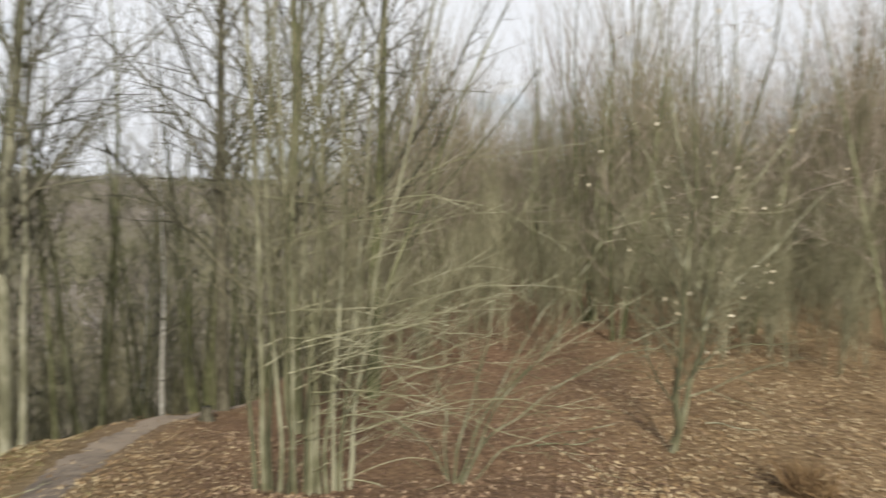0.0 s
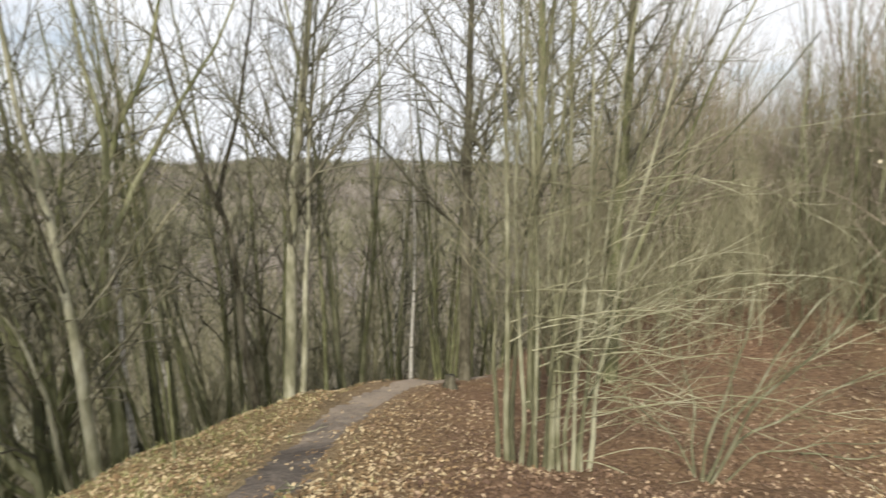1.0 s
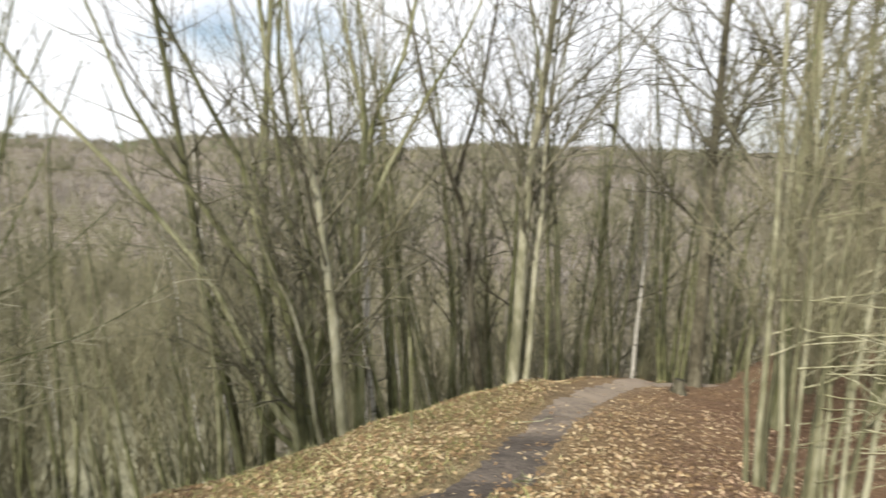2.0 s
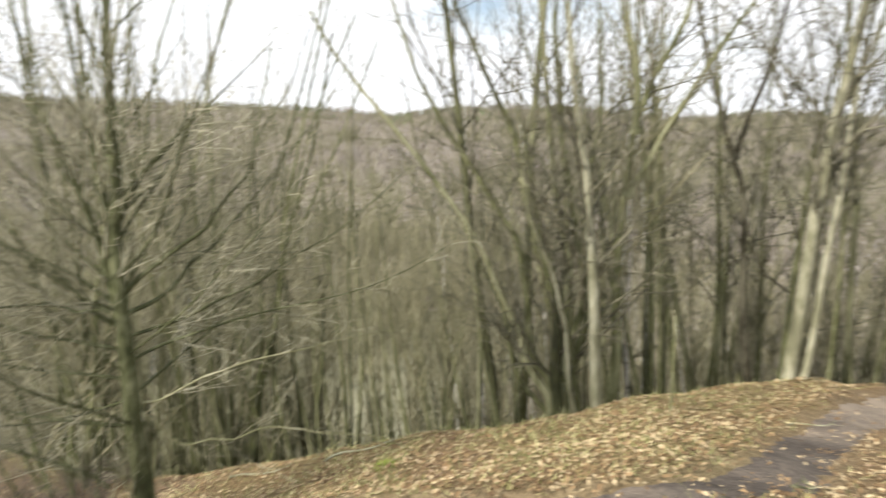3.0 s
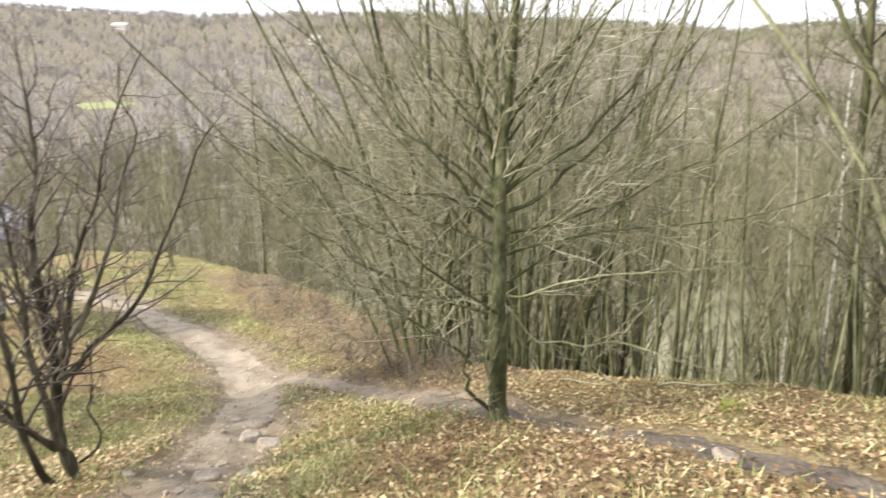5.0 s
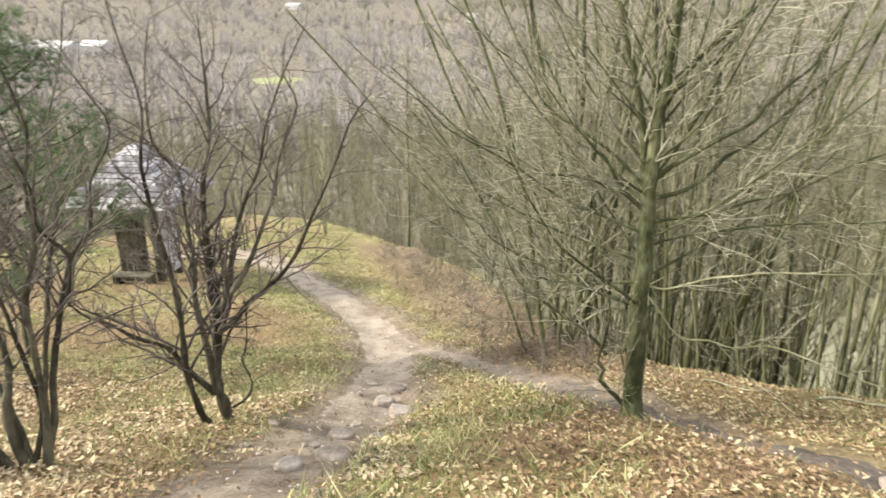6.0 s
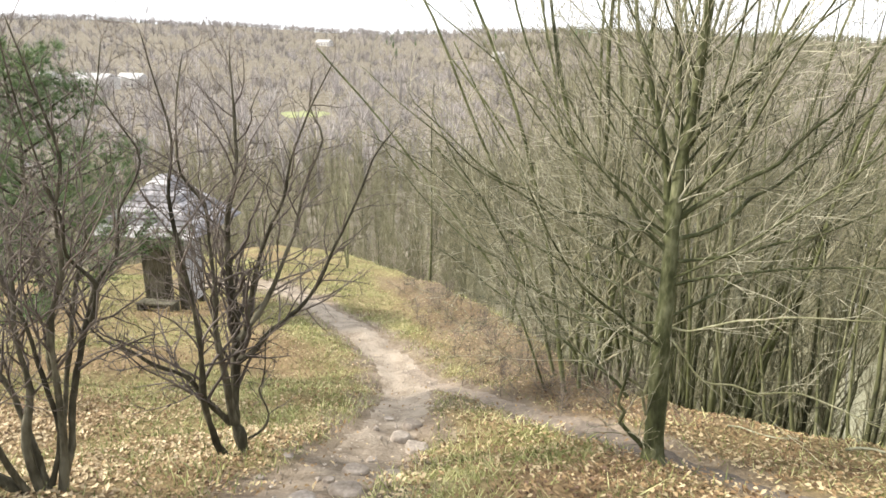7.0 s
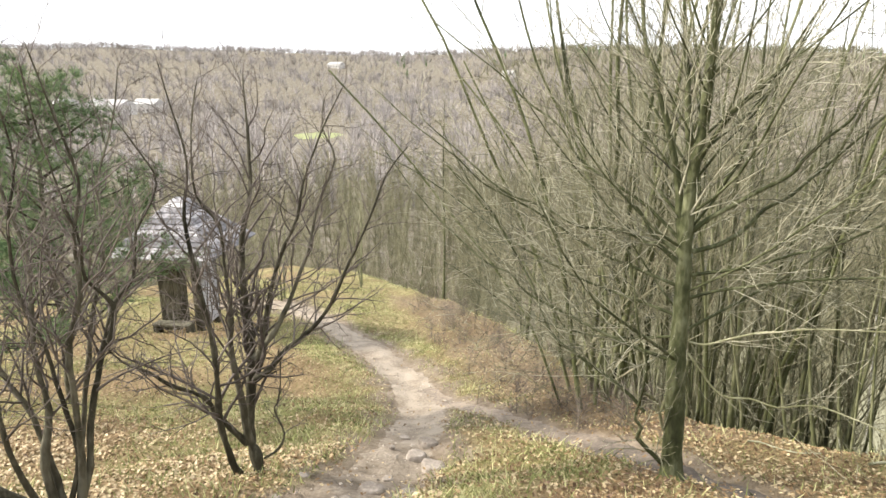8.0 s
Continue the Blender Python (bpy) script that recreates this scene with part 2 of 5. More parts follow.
def big_mesh(name, verts, loops, per, mat, smooth=False):
    """A mesh from numpy arrays whose faces all have the same number of corners."""
    me = bpy.data.meshes.new(name)
    count = len(loops) // per
    me.vertices.add(len(verts))
    me.vertices.foreach_set("co", np.asarray(verts, dtype=np.float32).ravel())
    me.loops.add(len(loops))
    me.loops.foreach_set("vertex_index", np.asarray(loops, dtype=np.int32))
    me.polygons.add(count)
    me.polygons.foreach_set("loop_start", np.arange(0, count * per, per, dtype=np.int32))
    me.polygons.foreach_set("use_smooth", np.full(count, smooth))
    me.materials.append(mat)
    me.update(calc_edges=True)
    me.validate()
    return me


def part(name, data, parent, label="", place=None):
    ob = new(name, data)
    ob.parent = parent
    if place is not None:
        ob.matrix_local = place
    if label:
        ob["label"] = label
    return ob


class Wood:
    """Gathers tapered tubes for one mesh."""

    def __init__(self):
        self.v, self.f = [], []

    def tube(self, pts, radii, sides):
        base = len(self.v)
        last = len(pts) - 1
        point = radii[-1] < 0.006 or sides == 3
        for i, p in enumerate(pts):
            if point and i == last:
                self.v.append(p)
                break
            d = (pts[min(i + 1, last)] - pts[max(i - 1, 0)])
            d.normalize()
            u = d.cross(Vector((0.31, 0.83, 0.17)))
            u.normalize()
            w = d.cross(u)
            for k in range(sides):
                a = 2 * math.pi * k / sides
                self.v.append(p + (u * math.cos(a) + w * math.sin(a)) * radii[i])
        for i in range(last):
            for k in range(sides):
                a, b = base + i * sides + k, base + i * sides + (k + 1) % sides
                if point and i == last - 1:
                    self.f.append((a, b, base + last * sides))
                else:
                    self.f.append((a, b, b + sides, a + sides))

    def mesh(self, name, mat):
        return mesh_of(name, self.v, self.f, mat)


def stem(rng, p, d, length, r0, r1, seg, wander, rise):
    """A wandering line with its radii."""
    n = max(1, int(length / seg))
    pts, radii = [p.copy()], [r0]
    d = d.normalized()
    for i in range(n):
        d = d + Vector((rng.gauss(0, wander), rng.gauss(0, wander), rng.gauss(0, wander) + rise))
        d.normalize()
        p = p + d * (length / n)
        pts.append(p)
        radii.append(r0 + (r1 - r0) * ((i + 1) / n) ** 0.9)
    return pts, radii


def along(pts, s):
    k = s * (len(pts) - 1)
    i = min(int(k), len(pts) - 2)
    return pts[i].lerp(pts[i + 1], k - i), (pts[i + 1] - pts[i]).normalized(), i


def sideways(rng, d, angle, turn):
    """The direction d bent by an angle (degrees) towards the side turn (radians)."""
    u = d.cross(Vector((0.2, 0.1, 0.97)) if abs(d.z) < 0.9 else Vector((1, 0, 0)))
    u.normalize()
    w = d.cross(u)
    a = radians(angle)
    return d * math.cos(a) + (u * math.cos(turn) + w * math.sin(turn)) * math.sin(a)


STEPS = (4, 2, 1, 1)
KINKED = (6, 4, 2, 1)


def ramify(rng, wood, pts, radii, length, level, spec, steps=STEPS):
    """Branches upon a line: spec[level] = (count per metre, first place, angle, length share, radius share, wander, rise, sides)."""
    if level >= len(spec):
        return
    per, first, angle, share, thick, wander, rise, sides = spec[level]
    count = max(1, int(per * length + rng.random()))
    turn = rng.random() * 6.28
    for i in range(count):
        s = first + (1 - first) * (i + rng.random()) / count
        s = min(s, 0.98)
        p, d, k = along(pts, s)
        turn += 2.4 + rng.gauss(0, 0.4)
        ln = length * share * (1.1 - 0.75 * (s - first) / (1 - first + 1e-6)) * rng.uniform(0.6, 1.15)
        r = max(radii[k] * thick, 0.0025)
        way = sideways(rng, d, angle * rng.uniform(0.7, 1.25), turn)
        bp, br = stem(rng, p, way, ln, r, max(0.0016, r * 0.25), ln / steps[level] - 1e-6, wander, rise)
        wood.tube(bp, br, sides)
        ramify(rng, wood, bp, br, ln, level + 1, spec, steps)


# ---- the lie of the land ----
# Round the hilltop, by degrees left of +y: the height 7 m out, and the distance at which the ground breaks off.
AZ = np.array([-180, -60, -30, 0, 10, 22, 32, 44, 60, 75, 88, 100, 109, 118, 128, 140, 160, 180.0])
Z7 = np.array([-1.0, -1.5, -1.5, -1.6, -1.7, -1.52, -1.40, -1.42, -1.72, -2.06, -2.27, -2.5, -2.65, -2.45, -2.3, -2.0, -1.5, -1.0])
EDGE_AZ = np.array([-180, 6, 11, 16, 22, 28, 35, 44, 52, 62, 70, 78, 85, 91, 95, 99, 106, 112, 118, 128, 140, 160, 180.0])
EDGE_R = np.array([60, 60, 24, 14, 12.8, 11.6, 9.9, 7.9, 7.1, 6.9, 7.1, 7.6, 8.1, 9.6, 12, 15, 20.5, 26, 28, 24, 22, 40, 60.0])
SKY_AZ = [-180, 0, 20, 27, 36, 42, 50, 60, 65, 70, 79, 90, 100, 104, 113, 121, 137, 150, 180]
SKY_Z = [0, 5, 10, 12.5, 16.5, 8.5, 24.6, 22.6, 10.5, 18.6, 24.6, 28.6, 26.6, 20.6, 22.6, 28.6, 31.6, 15, 0]
PATHS = {
    "ridge": ([(-16.5, -11.5), (-16.9, -9.7), (-16.4, -8.4), (-15.1, -7.0), (-14.1, -6.0), (-13.2, -5.15), (-11.9, -4.1), (-10.7, -3.5), (-9.5, -3.1), (-7.9, -2.8), (-6.7, -2.7), (-5.5, -2.57), (-4.5, -2.55), (-2.9, -2.5)], 0.58),
    "lower": ([(-11.2, -3.6), (-10.3, -2.6), (-8.8, -1.45), (-7.6, -0.55), (-6.6, 0.2), (-5.7, 0.8), (-4.7, 1.4), (-3.9, 2.05), (-3.3, 3.1), (-3.25, 4.3), (-3.8, 5.6), (-4.3, 7.3), (-4.75, 8.9), (-4.95, 10.4), (-4.75, 12.0), (-4.2, 13.6)], 0.31),
}


def spline(points, step=0.12):
    out = []
    for i in range(len(points) - 1):
        p0, p1, p2, p3 = (np.array(points[min(max(j, 0), len(points) - 1)]) for j in (i - 1, i, i + 1, i + 2))
        n = max(2, int(np.linalg.norm(p2 - p1) / step))
        for k in range(n):
            u = k / n
            out.append(0.5 * (2 * p1 + (p2 - p0) * u + (2 * p0 - 5 * p1 + 4 * p2 - p3) * u * u + (3 * p1 - p0 - 3 * p2 + p3) * u ** 3))
    out.append(np.array(points[-1], dtype=float))
    return np.array(out)


LINES = {k: spline(p, 0.06) for k, (p, _) in PATHS.items()}


def step(a, b, v):
    t = np.clip((v - a) / (b - a), 0, 1)
    return t * t * (3 - 2 * t)


def half_width(name, y):
    """The footpath through the leaves is broader beyond the bend."""
    return PATHS[name][1] * (1 + 0.35 * step(2.5, 4.5, y))


def to_path(x, y):
    """Distance to the nearest path's middle, in half widths."""
    best = np.full(np.shape(x), 99.0)
    for k, line in LINES.items():
        for a in line[::6]:
            best = np.minimum(best, np.hypot(x - a[0], y - a[1]) / half_width(k, a[1]))
    return best


def land(x, y):
    x, y = np.asarray(x, dtype=float), np.asarray(y, dtype=float)
    r = np.hypot(x, y)
    a = np.degrees(np.arctan2(-x, y))
    z7 = np.interp(a, AZ, Z7)
    edge = np.interp(a, EDGE_AZ, EDGE_R)
    spur = step(-8, 14, a) * (1 - step(140, 170, a))
    ri = np.minimum(r, 40)
    z = z7 / 6 * (np.sqrt((np.minimum(ri, 7) - 1).clip(0) ** 2 + 0.25) - 0.5) * 1.09
    z = z + spur * (z7 / 6 * 0.8 * (np.clip(ri, 7, 11) - 7) - 0.16 * (np.clip(ri, 11, 40) - 11))
    d = (r - edge).clip(0)
    fall = 0.66 * (np.sqrt(d * d + 1.2) - 1.095)
    low = -22.0
    z = np.maximum(z - fall, low + 0.0 * r)
    begin = np.interp(a, [-180, 0, 60, 95, 104, 130, 150, 180], [400, 250, 130, 130, 330, 360, 400, 400])
    rise = step(0, 1, (r - begin) / (1150 - begin))
    high = np.interp(a, SKY_AZ, SKY_Z)
    z = np.where(r > begin, np.maximum(z, low) + (high - low) * rise, z)
    bumps = 0.05 * np.sin(1.9 * x + 0.7 * y) * np.sin(1.3 * y - 0.6 * x) + 0.03 * np.sin(4.3 * x + 1.0) * np.sin(3.7 * y)
    far = 3.0 * np.sin(x / 41 + 1) * np.sin(y / 53) * step(140, 400, r)
    return z + bumps * step(1.5, 4, r) * (1 - step(40, 60, r)) + far


def height(x, y):
    return float(land(x, y))


def at(left, r):
    """The place on the ground r metres out, at so many degrees left of +y."""
    x, y = -r * math.sin(radians(left)), r * math.cos(radians(left))
    return Vector((x, y, height(x, y)))


def ground_sheet():
    az = np.concatenate([np.arange(-180, -44, 4.0), np.arange(-44, 150, 0.7), np.arange(150, 180, 4.0)])
    rr = np.concatenate([np.arange(0.002, 28, 0.15), np.geomspace(28, 4900, 120)])
    A, R = np.meshgrid(np.radians(az), rr, indexing="ij")
    X, Y = -R * np.sin(A), R * np.cos(A)
    near = to_path(X, Y)
    Z = land(X, Y) - 0.06 * (1 - step(0.4, 1.3, near))
    verts = np.stack([X, Y, Z], -1).reshape(-1, 3)
    na, nr = A.shape
    i, j = np.meshgrid(np.arange(na), np.arange(nr - 1), indexing="ij")
    i2 = (i + 1) % na
    quads = np.stack([i * nr + j, i * nr + j + 1, i2 * nr + j + 1, i2 * nr + j], -1).reshape(-1)
    me = big_mesh("ground", verts, quads[::1], 4, GROUND, True)
    deg, r = np.degrees(A).ravel(), R.ravel()
    grass, red = cover(verts[:, 0], verts[:, 1])
    mould = step(0.3, 6, r - np.interp(deg, EDGE_AZ, EDGE_R)) * 0.85
    mould = np.maximum(mould, 0.28 * on_bank(verts[:, 0], verts[:, 1]))
    trodden = (0.2 + 0.75 * step(72, 90, deg)) * (1 - step(0.9, 1.75, near.ravel() + 0.35 * np.sin(verts[:, 0] * 5.1 + 2 * np.sin(verts[:, 1] * 4.3))))
    col = np.stack([grass * (1 - mould), red * (1 - mould), mould, trodden], -1).astype(np.float32)
    at_ = me.color_attributes.new("cover", "FLOAT_COLOR", "POINT")
    at_.data.foreach_set("color", col.ravel())
    return tagged(new("ground", me), "hilltop ground of dead leaves, dry grass and leaf mould", "ground", kind="structure")


BANK = spline([(-8.4, 0.3), (-8.9, -0.2), (-10.2, -0.9), (-12.2, -2.0), (-14.8, -3.3), (-17.4, -4.7), (-19.5, -6.0)], 0.3)


def on_bank(x, y):
    """1 on the strip of dead bracken and leaves above the wood, 0 away from it."""
    best = np.full(np.shape(x), 99.0)
    for q in BANK:
        best = np.minimum(best, np.hypot(x - q[0], y - q[1]))
    return 1 - step(0.5, 1.25, best + 0.25 * np.sin(x * 2.9) * np.sin(y * 3.3))


def cover(x, y):
    """How grassy, and how red with leaves, the ground is."""
    deg, r = np.degrees(np.arctan2(-x, y)), np.hypot(x, y)
    patch = 0.5 + 0.5 * np.sin(x * 0.9 + 1.3 * np.sin(y * 0.7)) * np.sin(y * 1.1 + x * 0.3)
    small = 0.5 + 0.5 * np.sin(x * 3.1 + 1.7 * np.sin(y * 2.3)) * np.sin(y * 3.7 + 1.1 * np.sin(x * 1.9))
    hollow = step(112, 118, deg) * step(0.4, 0.75, 0.5 + 0.5 * np.sin(x * 1.25 + 0.9 * np.sin(y * 1.4)) * np.sin(y * 1.15 - 0.6 + 0.7 * np.sin(x * 0.8)))
    grass = step(78, 100, deg) * (0.15 + 0.5 * patch + 0.35 * small) * (1 - 0.75 * hollow) * step(2.0, 4.0, r) + (0.05 + 0.22 * patch + 0.15 * small) * step(25, 45, deg) * (1 - step(78, 100, deg))
    # less red towards the right: sunlight there is put into the leaf cover
    red = (1 - step(14, 34, deg)) * (0.75 + 0.25 * patch) * (1 - 0.75 * (1 - step(-28, -8, deg)))
    red = red * step(2.2, 4.4, r)        # the trampled top is evenly covered
    bank = on_bank(x, y) * (0.6 + 0.4 * small)
    drift = step(0.5, 0.95, 0.5 + 0.5 * np.sin(x * 1.7 + 1.1 * np.sin(y * 2.1) + 2) * np.sin(y * 1.9 + 0.8 * np.sin(x * 1.3))) * step(50, 62, deg) * (1 - step(104, 116, deg)) * (1 - step(7, 9, r))
    return np.clip(grass * (1 - bank) * (1 - 0.7 * drift), 0, 1), np.clip(red + bank * 0.4 + (drift + 0.6 * hollow) * 0.45 * (0.4 + 0.6 * small), 0, 1)


ground = ground_sheet()


def path_strip(name, label, mat):
    line = LINES[name]
    rng = random.Random(name)
    verts, faces = [], []
    across = 17
    ph = [rng.random() * 6 for _ in range(4)]
    for i, p in enumerate(line):
        q = line[min(i + 1, len(line) - 1)] - line[max(i - 1, 0)]
        q = q / np.linalg.norm(q)
        side = np.array([-q[1], q[0]])
        half = float(half_width(name, p[1]))
        wl_ = half * (1.0 + 0.10 * math.sin(i * 0.07 + ph[0]) + 0.05 * math.sin(i * 0.31 + ph[1]) + rng.uniform(-0.05, 0.05))
        wr_ = half * (1.0 + 0.10 * math.sin(i * 0.06 + ph[2]) + 0.05 * math.sin(i * 0.37 + ph[3]) + rng.uniform(-0.05, 0.05))
        for k in range(across):
            u = -1 + 2 * k / (across - 1)
            c = p + side * (u * (wl_ if u > 0 else wr_))
            verts.append((c[0], c[1], height(c[0], c[1]) - 0.042 - 0.05 * abs(u) ** 8 - 0.035 * abs(u) ** 2 * abs(noise.noise(Vector((c[0] * 6, c[1] * 6, 9)))) + 0.016 * noise.noise(Vector((c[0] * 4, c[1] * 4, 0))) + 0.01 * noise.noise(Vector((c[0] * 13, c[1] * 13, 3)))))
    for i in range(len(line) - 1):
        for k in range(across - 1):
            a = i * across + k
            faces.append((a, a + across, a + across + 1, a + 1))
    me = mesh_of("path", verts, faces, mat)
    # outer stretch paler for sun, inner one darker for tree shade and eroded earth
    pale_far = np.clip((np.hypot(*np.array(verts)[:, :2].T) - 6.5) / 3.0, 0, 1) - 0.35
    me.attributes.new("sun_and_wear", "FLOAT", "POINT").data.foreach_set("value", pale_far.astype(np.float32))
    ob = new("path", me)
    return tagged(ob, label, "path", kind="structure")


path_strip("ridge", "trodden pale earth footpath with loose stones", DIRT_PALE)
path_strip("lower", "narrow dark earth footpath between dead leaves", DIRT)


def disc(name, left, r, rx, ry, z, mat, label, category):
    c = at(left, r)
    a = radians(left)
    verts, n = [], 48
    for k in range(n):
        t = 2 * math.pi * k / n
        u, v = rx * math.cos(t) * (1 + 0.12 * math.sin(3 * t)), ry * math.sin(t) * (1 + 0.1 * math.cos(4 * t))
        verts.append((c.x + u * math.cos(a) - v * math.sin(a), c.y + u * math.sin(a) + v * math.cos(a), z))
    return tagged(new(name, mesh_of(name, verts, [tuple(range(n))], mat, False)), label, category, kind="structure")


disc("meadow", 77, 64, 30, 20, -21.8, HAY, "pale dry meadow on the valley floor", "meadow")
disc("water", 85.5, 84, 9, 20, -21.6, WATER, "still pond in the valley below the wood", "pond")


def field(left, r, rx, ry, label):
    """A patch of meadow that lies on the ground, with an uneven edge."""
    c, a = at(left, r), radians(left)
    verts, faces, n, rings = [], [], 40, 5
    for j in range(rings + 1):
        for k in range(n):
            t = 2 * math.pi * k / n
            e = (j + 0.01) / rings * (1 + 0.22 * math.sin(2 * t + 1) + 0.15 * math.sin(5 * t))
            u, v = rx * math.cos(t) * e, ry * math.sin(t) * e
            x, y = c.x + u * math.cos(a) - v * math.sin(a), c.y + u * math.sin(a) + v * math.cos(a)
            verts.append((x, y, height(x, y) + 0.35 - 0.5 * (j == rings)))
    for j in range(rings):
        for k in range(n):
            faces.append((j * n + k, (j + 1) * n + k, (j + 1) * n + (k + 1) % n, j * n + (k + 1) % n))
    return tagged(new("field", mesh_of("field", verts, faces, MEADOW)), label, "field", kind="structure")


field(114.8, 256, 8, 16, "bright green field in the valley")


# ---- trees ----
# count per metre, first place, angle, length share, radius share, wander, rise, sides
POLE = [(1.7, 0.42, 36, 0.27, 0.42, 0.10, 0.05, 3), (3.4, 0.15, 40, 0.42, 0.55, 0.12, 0.02, 3)]
FINE = [(1.8, 0.30, 40, 0.30, 0.42, 0.12, 0.05, 3), (3.2, 0.15, 42, 0.42, 0.5, 0.14, 0.03, 3), (4.0, 0.2, 42, 0.5, 0.6, 0.14, 0.02, 3)]
CLEAN = [(1.5, 0.45, 34, 0.24, 0.42, 0.10, 0.05, 3), (3.4, 0.15, 38, 0.42, 0.55, 0.12, 0.02, 3)]
BROOM = [(2.4, 0.20, 48, 0.30, 0.42, 0.15, 0.03, 3), (4.2, 0.12, 46, 0.5, 0.5, 0.18, 0.02, 3), (4.0, 0.2, 44, 0.5, 0.6, 0.18, 0.02, 3)]


NET = [(2.5, 0.22, 38, 0.32, 0.36, 0.13, 0.05, 4), (4.4, 0.12, 42, 0.42, 0.55, 0.17, 0.03, 3), (5.5, 0.12, 42, 0.45, 0.7, 0.18, 0.02, 3)]
DENSE = [(2.6, 0.2, 44, 0.34, 0.42, 0.14, 0.05, 4), (3.6, 0.12, 46, 0.46, 0.5, 0.18, 0.03, 3), (4.5, 0.15, 46, 0.5, 0.6, 0.18, 0.02, 3)]


def coppice(rng, name, label, stems, high, thick, lean, bark, twig, spec=POLE, group="coppice trees", category="tree"):
    """Several stems from one stool, each a trunk of its own, with one crown of branches."""
    root = thing(name, label, category, group)
    crown = Wood()
    for i in range(stems):
        a = 6.28 * (i + rng.random() * 0.6) / stems
        off = Vector((math.cos(a), math.sin(a), 0)) * (0.05 + 0.16 * rng.random() if stems > 1 else 0)
        way = Vector((math.cos(a) * lean * rng.uniform(0.3, 1.2), math.sin(a) * lean * rng.uniform(0.3, 1.2), 1))
        ln = high * rng.uniform(0.72, 1.08)
        r = thick * rng.uniform(0.65, 1.1)
        pts, radii = stem(rng, off + Vector((0, 0, -0.3)), way, ln, r, r * 0.14, 1.0, 0.045, 0.03)
        radii[0] *= 1.35
        w = Wood()
        w.tube(pts, radii, 6)
        part("trunk", w.mesh("trunk", bark), root)
        ramify(rng, crown, pts, radii, ln, 0, spec)
    part("crown", crown.mesh("crown", twig), root)
    return root


rng = random.Random(5)
GREEN_LABEL = "bare coppiced tree with slim mossy grey-green stems"
TALL_LABEL = "tall bare tree with a mossy trunk and fine upper branches"
VARIANTS = [
    coppice(rng, "coppice_tree", GREEN_LABEL, 1, 10.5, 0.075, 0.06, BARK, TWIG),
    coppice(rng, "coppice_tree", GREEN_LABEL, 2, 10.0, 0.065, 0.10, BARK, TWIG),
    coppice(rng, "coppice_tree", GREEN_LABEL, 3, 10.0, 0.058, 0.14, BARK, TWIG),
    coppice(rng, "coppice_tree", GREEN_LABEL, 4, 9.5, 0.050, 0.18, BARK, TWIG),
    coppice(rng, "coppice_tree", GREEN_LABEL, 5, 8.5, 0.044, 0.24, BARK, TWIG),
    coppice(rng, "woodland_tree", TALL_LABEL, 1, 13.0, 0.10, 0.04, BARK, TWIG_BACKLIT, FINE, "tall trees"),
    coppice(rng, "birch_tree", "slender birch with white peeling bark and dark bands", 1, 12.0, 0.05, 0.06, BIRCH, TWIG, POLE, "birches"),
    coppice(rng, "woodland_tree", TALL_LABEL, 2, 12.5, 0.085, 0.12, BARK, TWIG_BACKLIT, FINE, "tall trees"),
    coppice(rng, "young_tree", "young bare tree with a dense reddish-brown crown", 2, 10.0, 0.06, 0.12, BARK, TWIG_RED, BROOM, "young trees"),
    coppice(rng, "woodland_tree", TALL_LABEL, 1, 12.0, 0.085, 0.10, BARK, TWIG_BACKLIT, FINE, "tall trees"),
]
VARIANTS.append(coppice(rng, "woodland_tree", "bare mossy tree with a dense twiggy crown on the slope", 1, 11.0, 0.08, 0.08, BARK, TWIG_BACKLIT, DENSE, "tall trees"))
POLES = len(VARIANTS)
for count, high, thick in ((1, 6.5, 0.045), (2, 6.0, 0.036), (3, 5.6, 0.032)):
    VARIANTS.append(coppice(random.Random(70 + count), "pole_tree", "slim crooked mossy pole growing on the bank's edge", count, high, thick, 0.13, BARK, TWIG, CLEAN, "slim poles"))
for i, ob in enumerate(VARIANTS):        # the first of each kind stands far down the slope
    ob.matrix_basis = Matrix.Translation(at(28 + 7 * i, 19 + (i * 7) % 5))
placed = []
KEPT = ((34.4, 10.6), (37.0, 11.4), (51.0, 8.8), (53.2, 9.4), (55.5, 8.8), (49.5, 9.0), (46.5, 9.6), (88, 9.6), (91, 9.8), (18.6, 13.2), (12.6, 11.0), (5.8, 12.2), (23.4, 14.5))


def clear(p, gap):
    return all((p.x - q.x) ** 2 + (p.y - q.y) ** 2 > gap * gap for q in placed)


def plant(which, left, r, size=1.0, turn=None, tip=0.0):
    p = at(left, r)
    placed.append(p)
    size *= float(np.interp(left, [59, 62, 69, 72], [1, 0.62, 0.62, 1]))      # low growth where the valley shows
    sway = float(np.interp(left, [30, 40, 62, 78], [0, -6, -5, 0]))       # those on the steep flank lean one way
    m = Matrix.Translation(p) @ pose(0, 0, 0, 0, 0, left) @ pose(0, 0, 0, 0, sway, 0) @ pose(0, 0, 0, rng.gauss(0, tip), rng.gauss(0, tip), rng.random() * 360 if turn is None else turn) @ Matrix.Scale(size, 4)
    return copy_thing(VARIANTS[which], m)


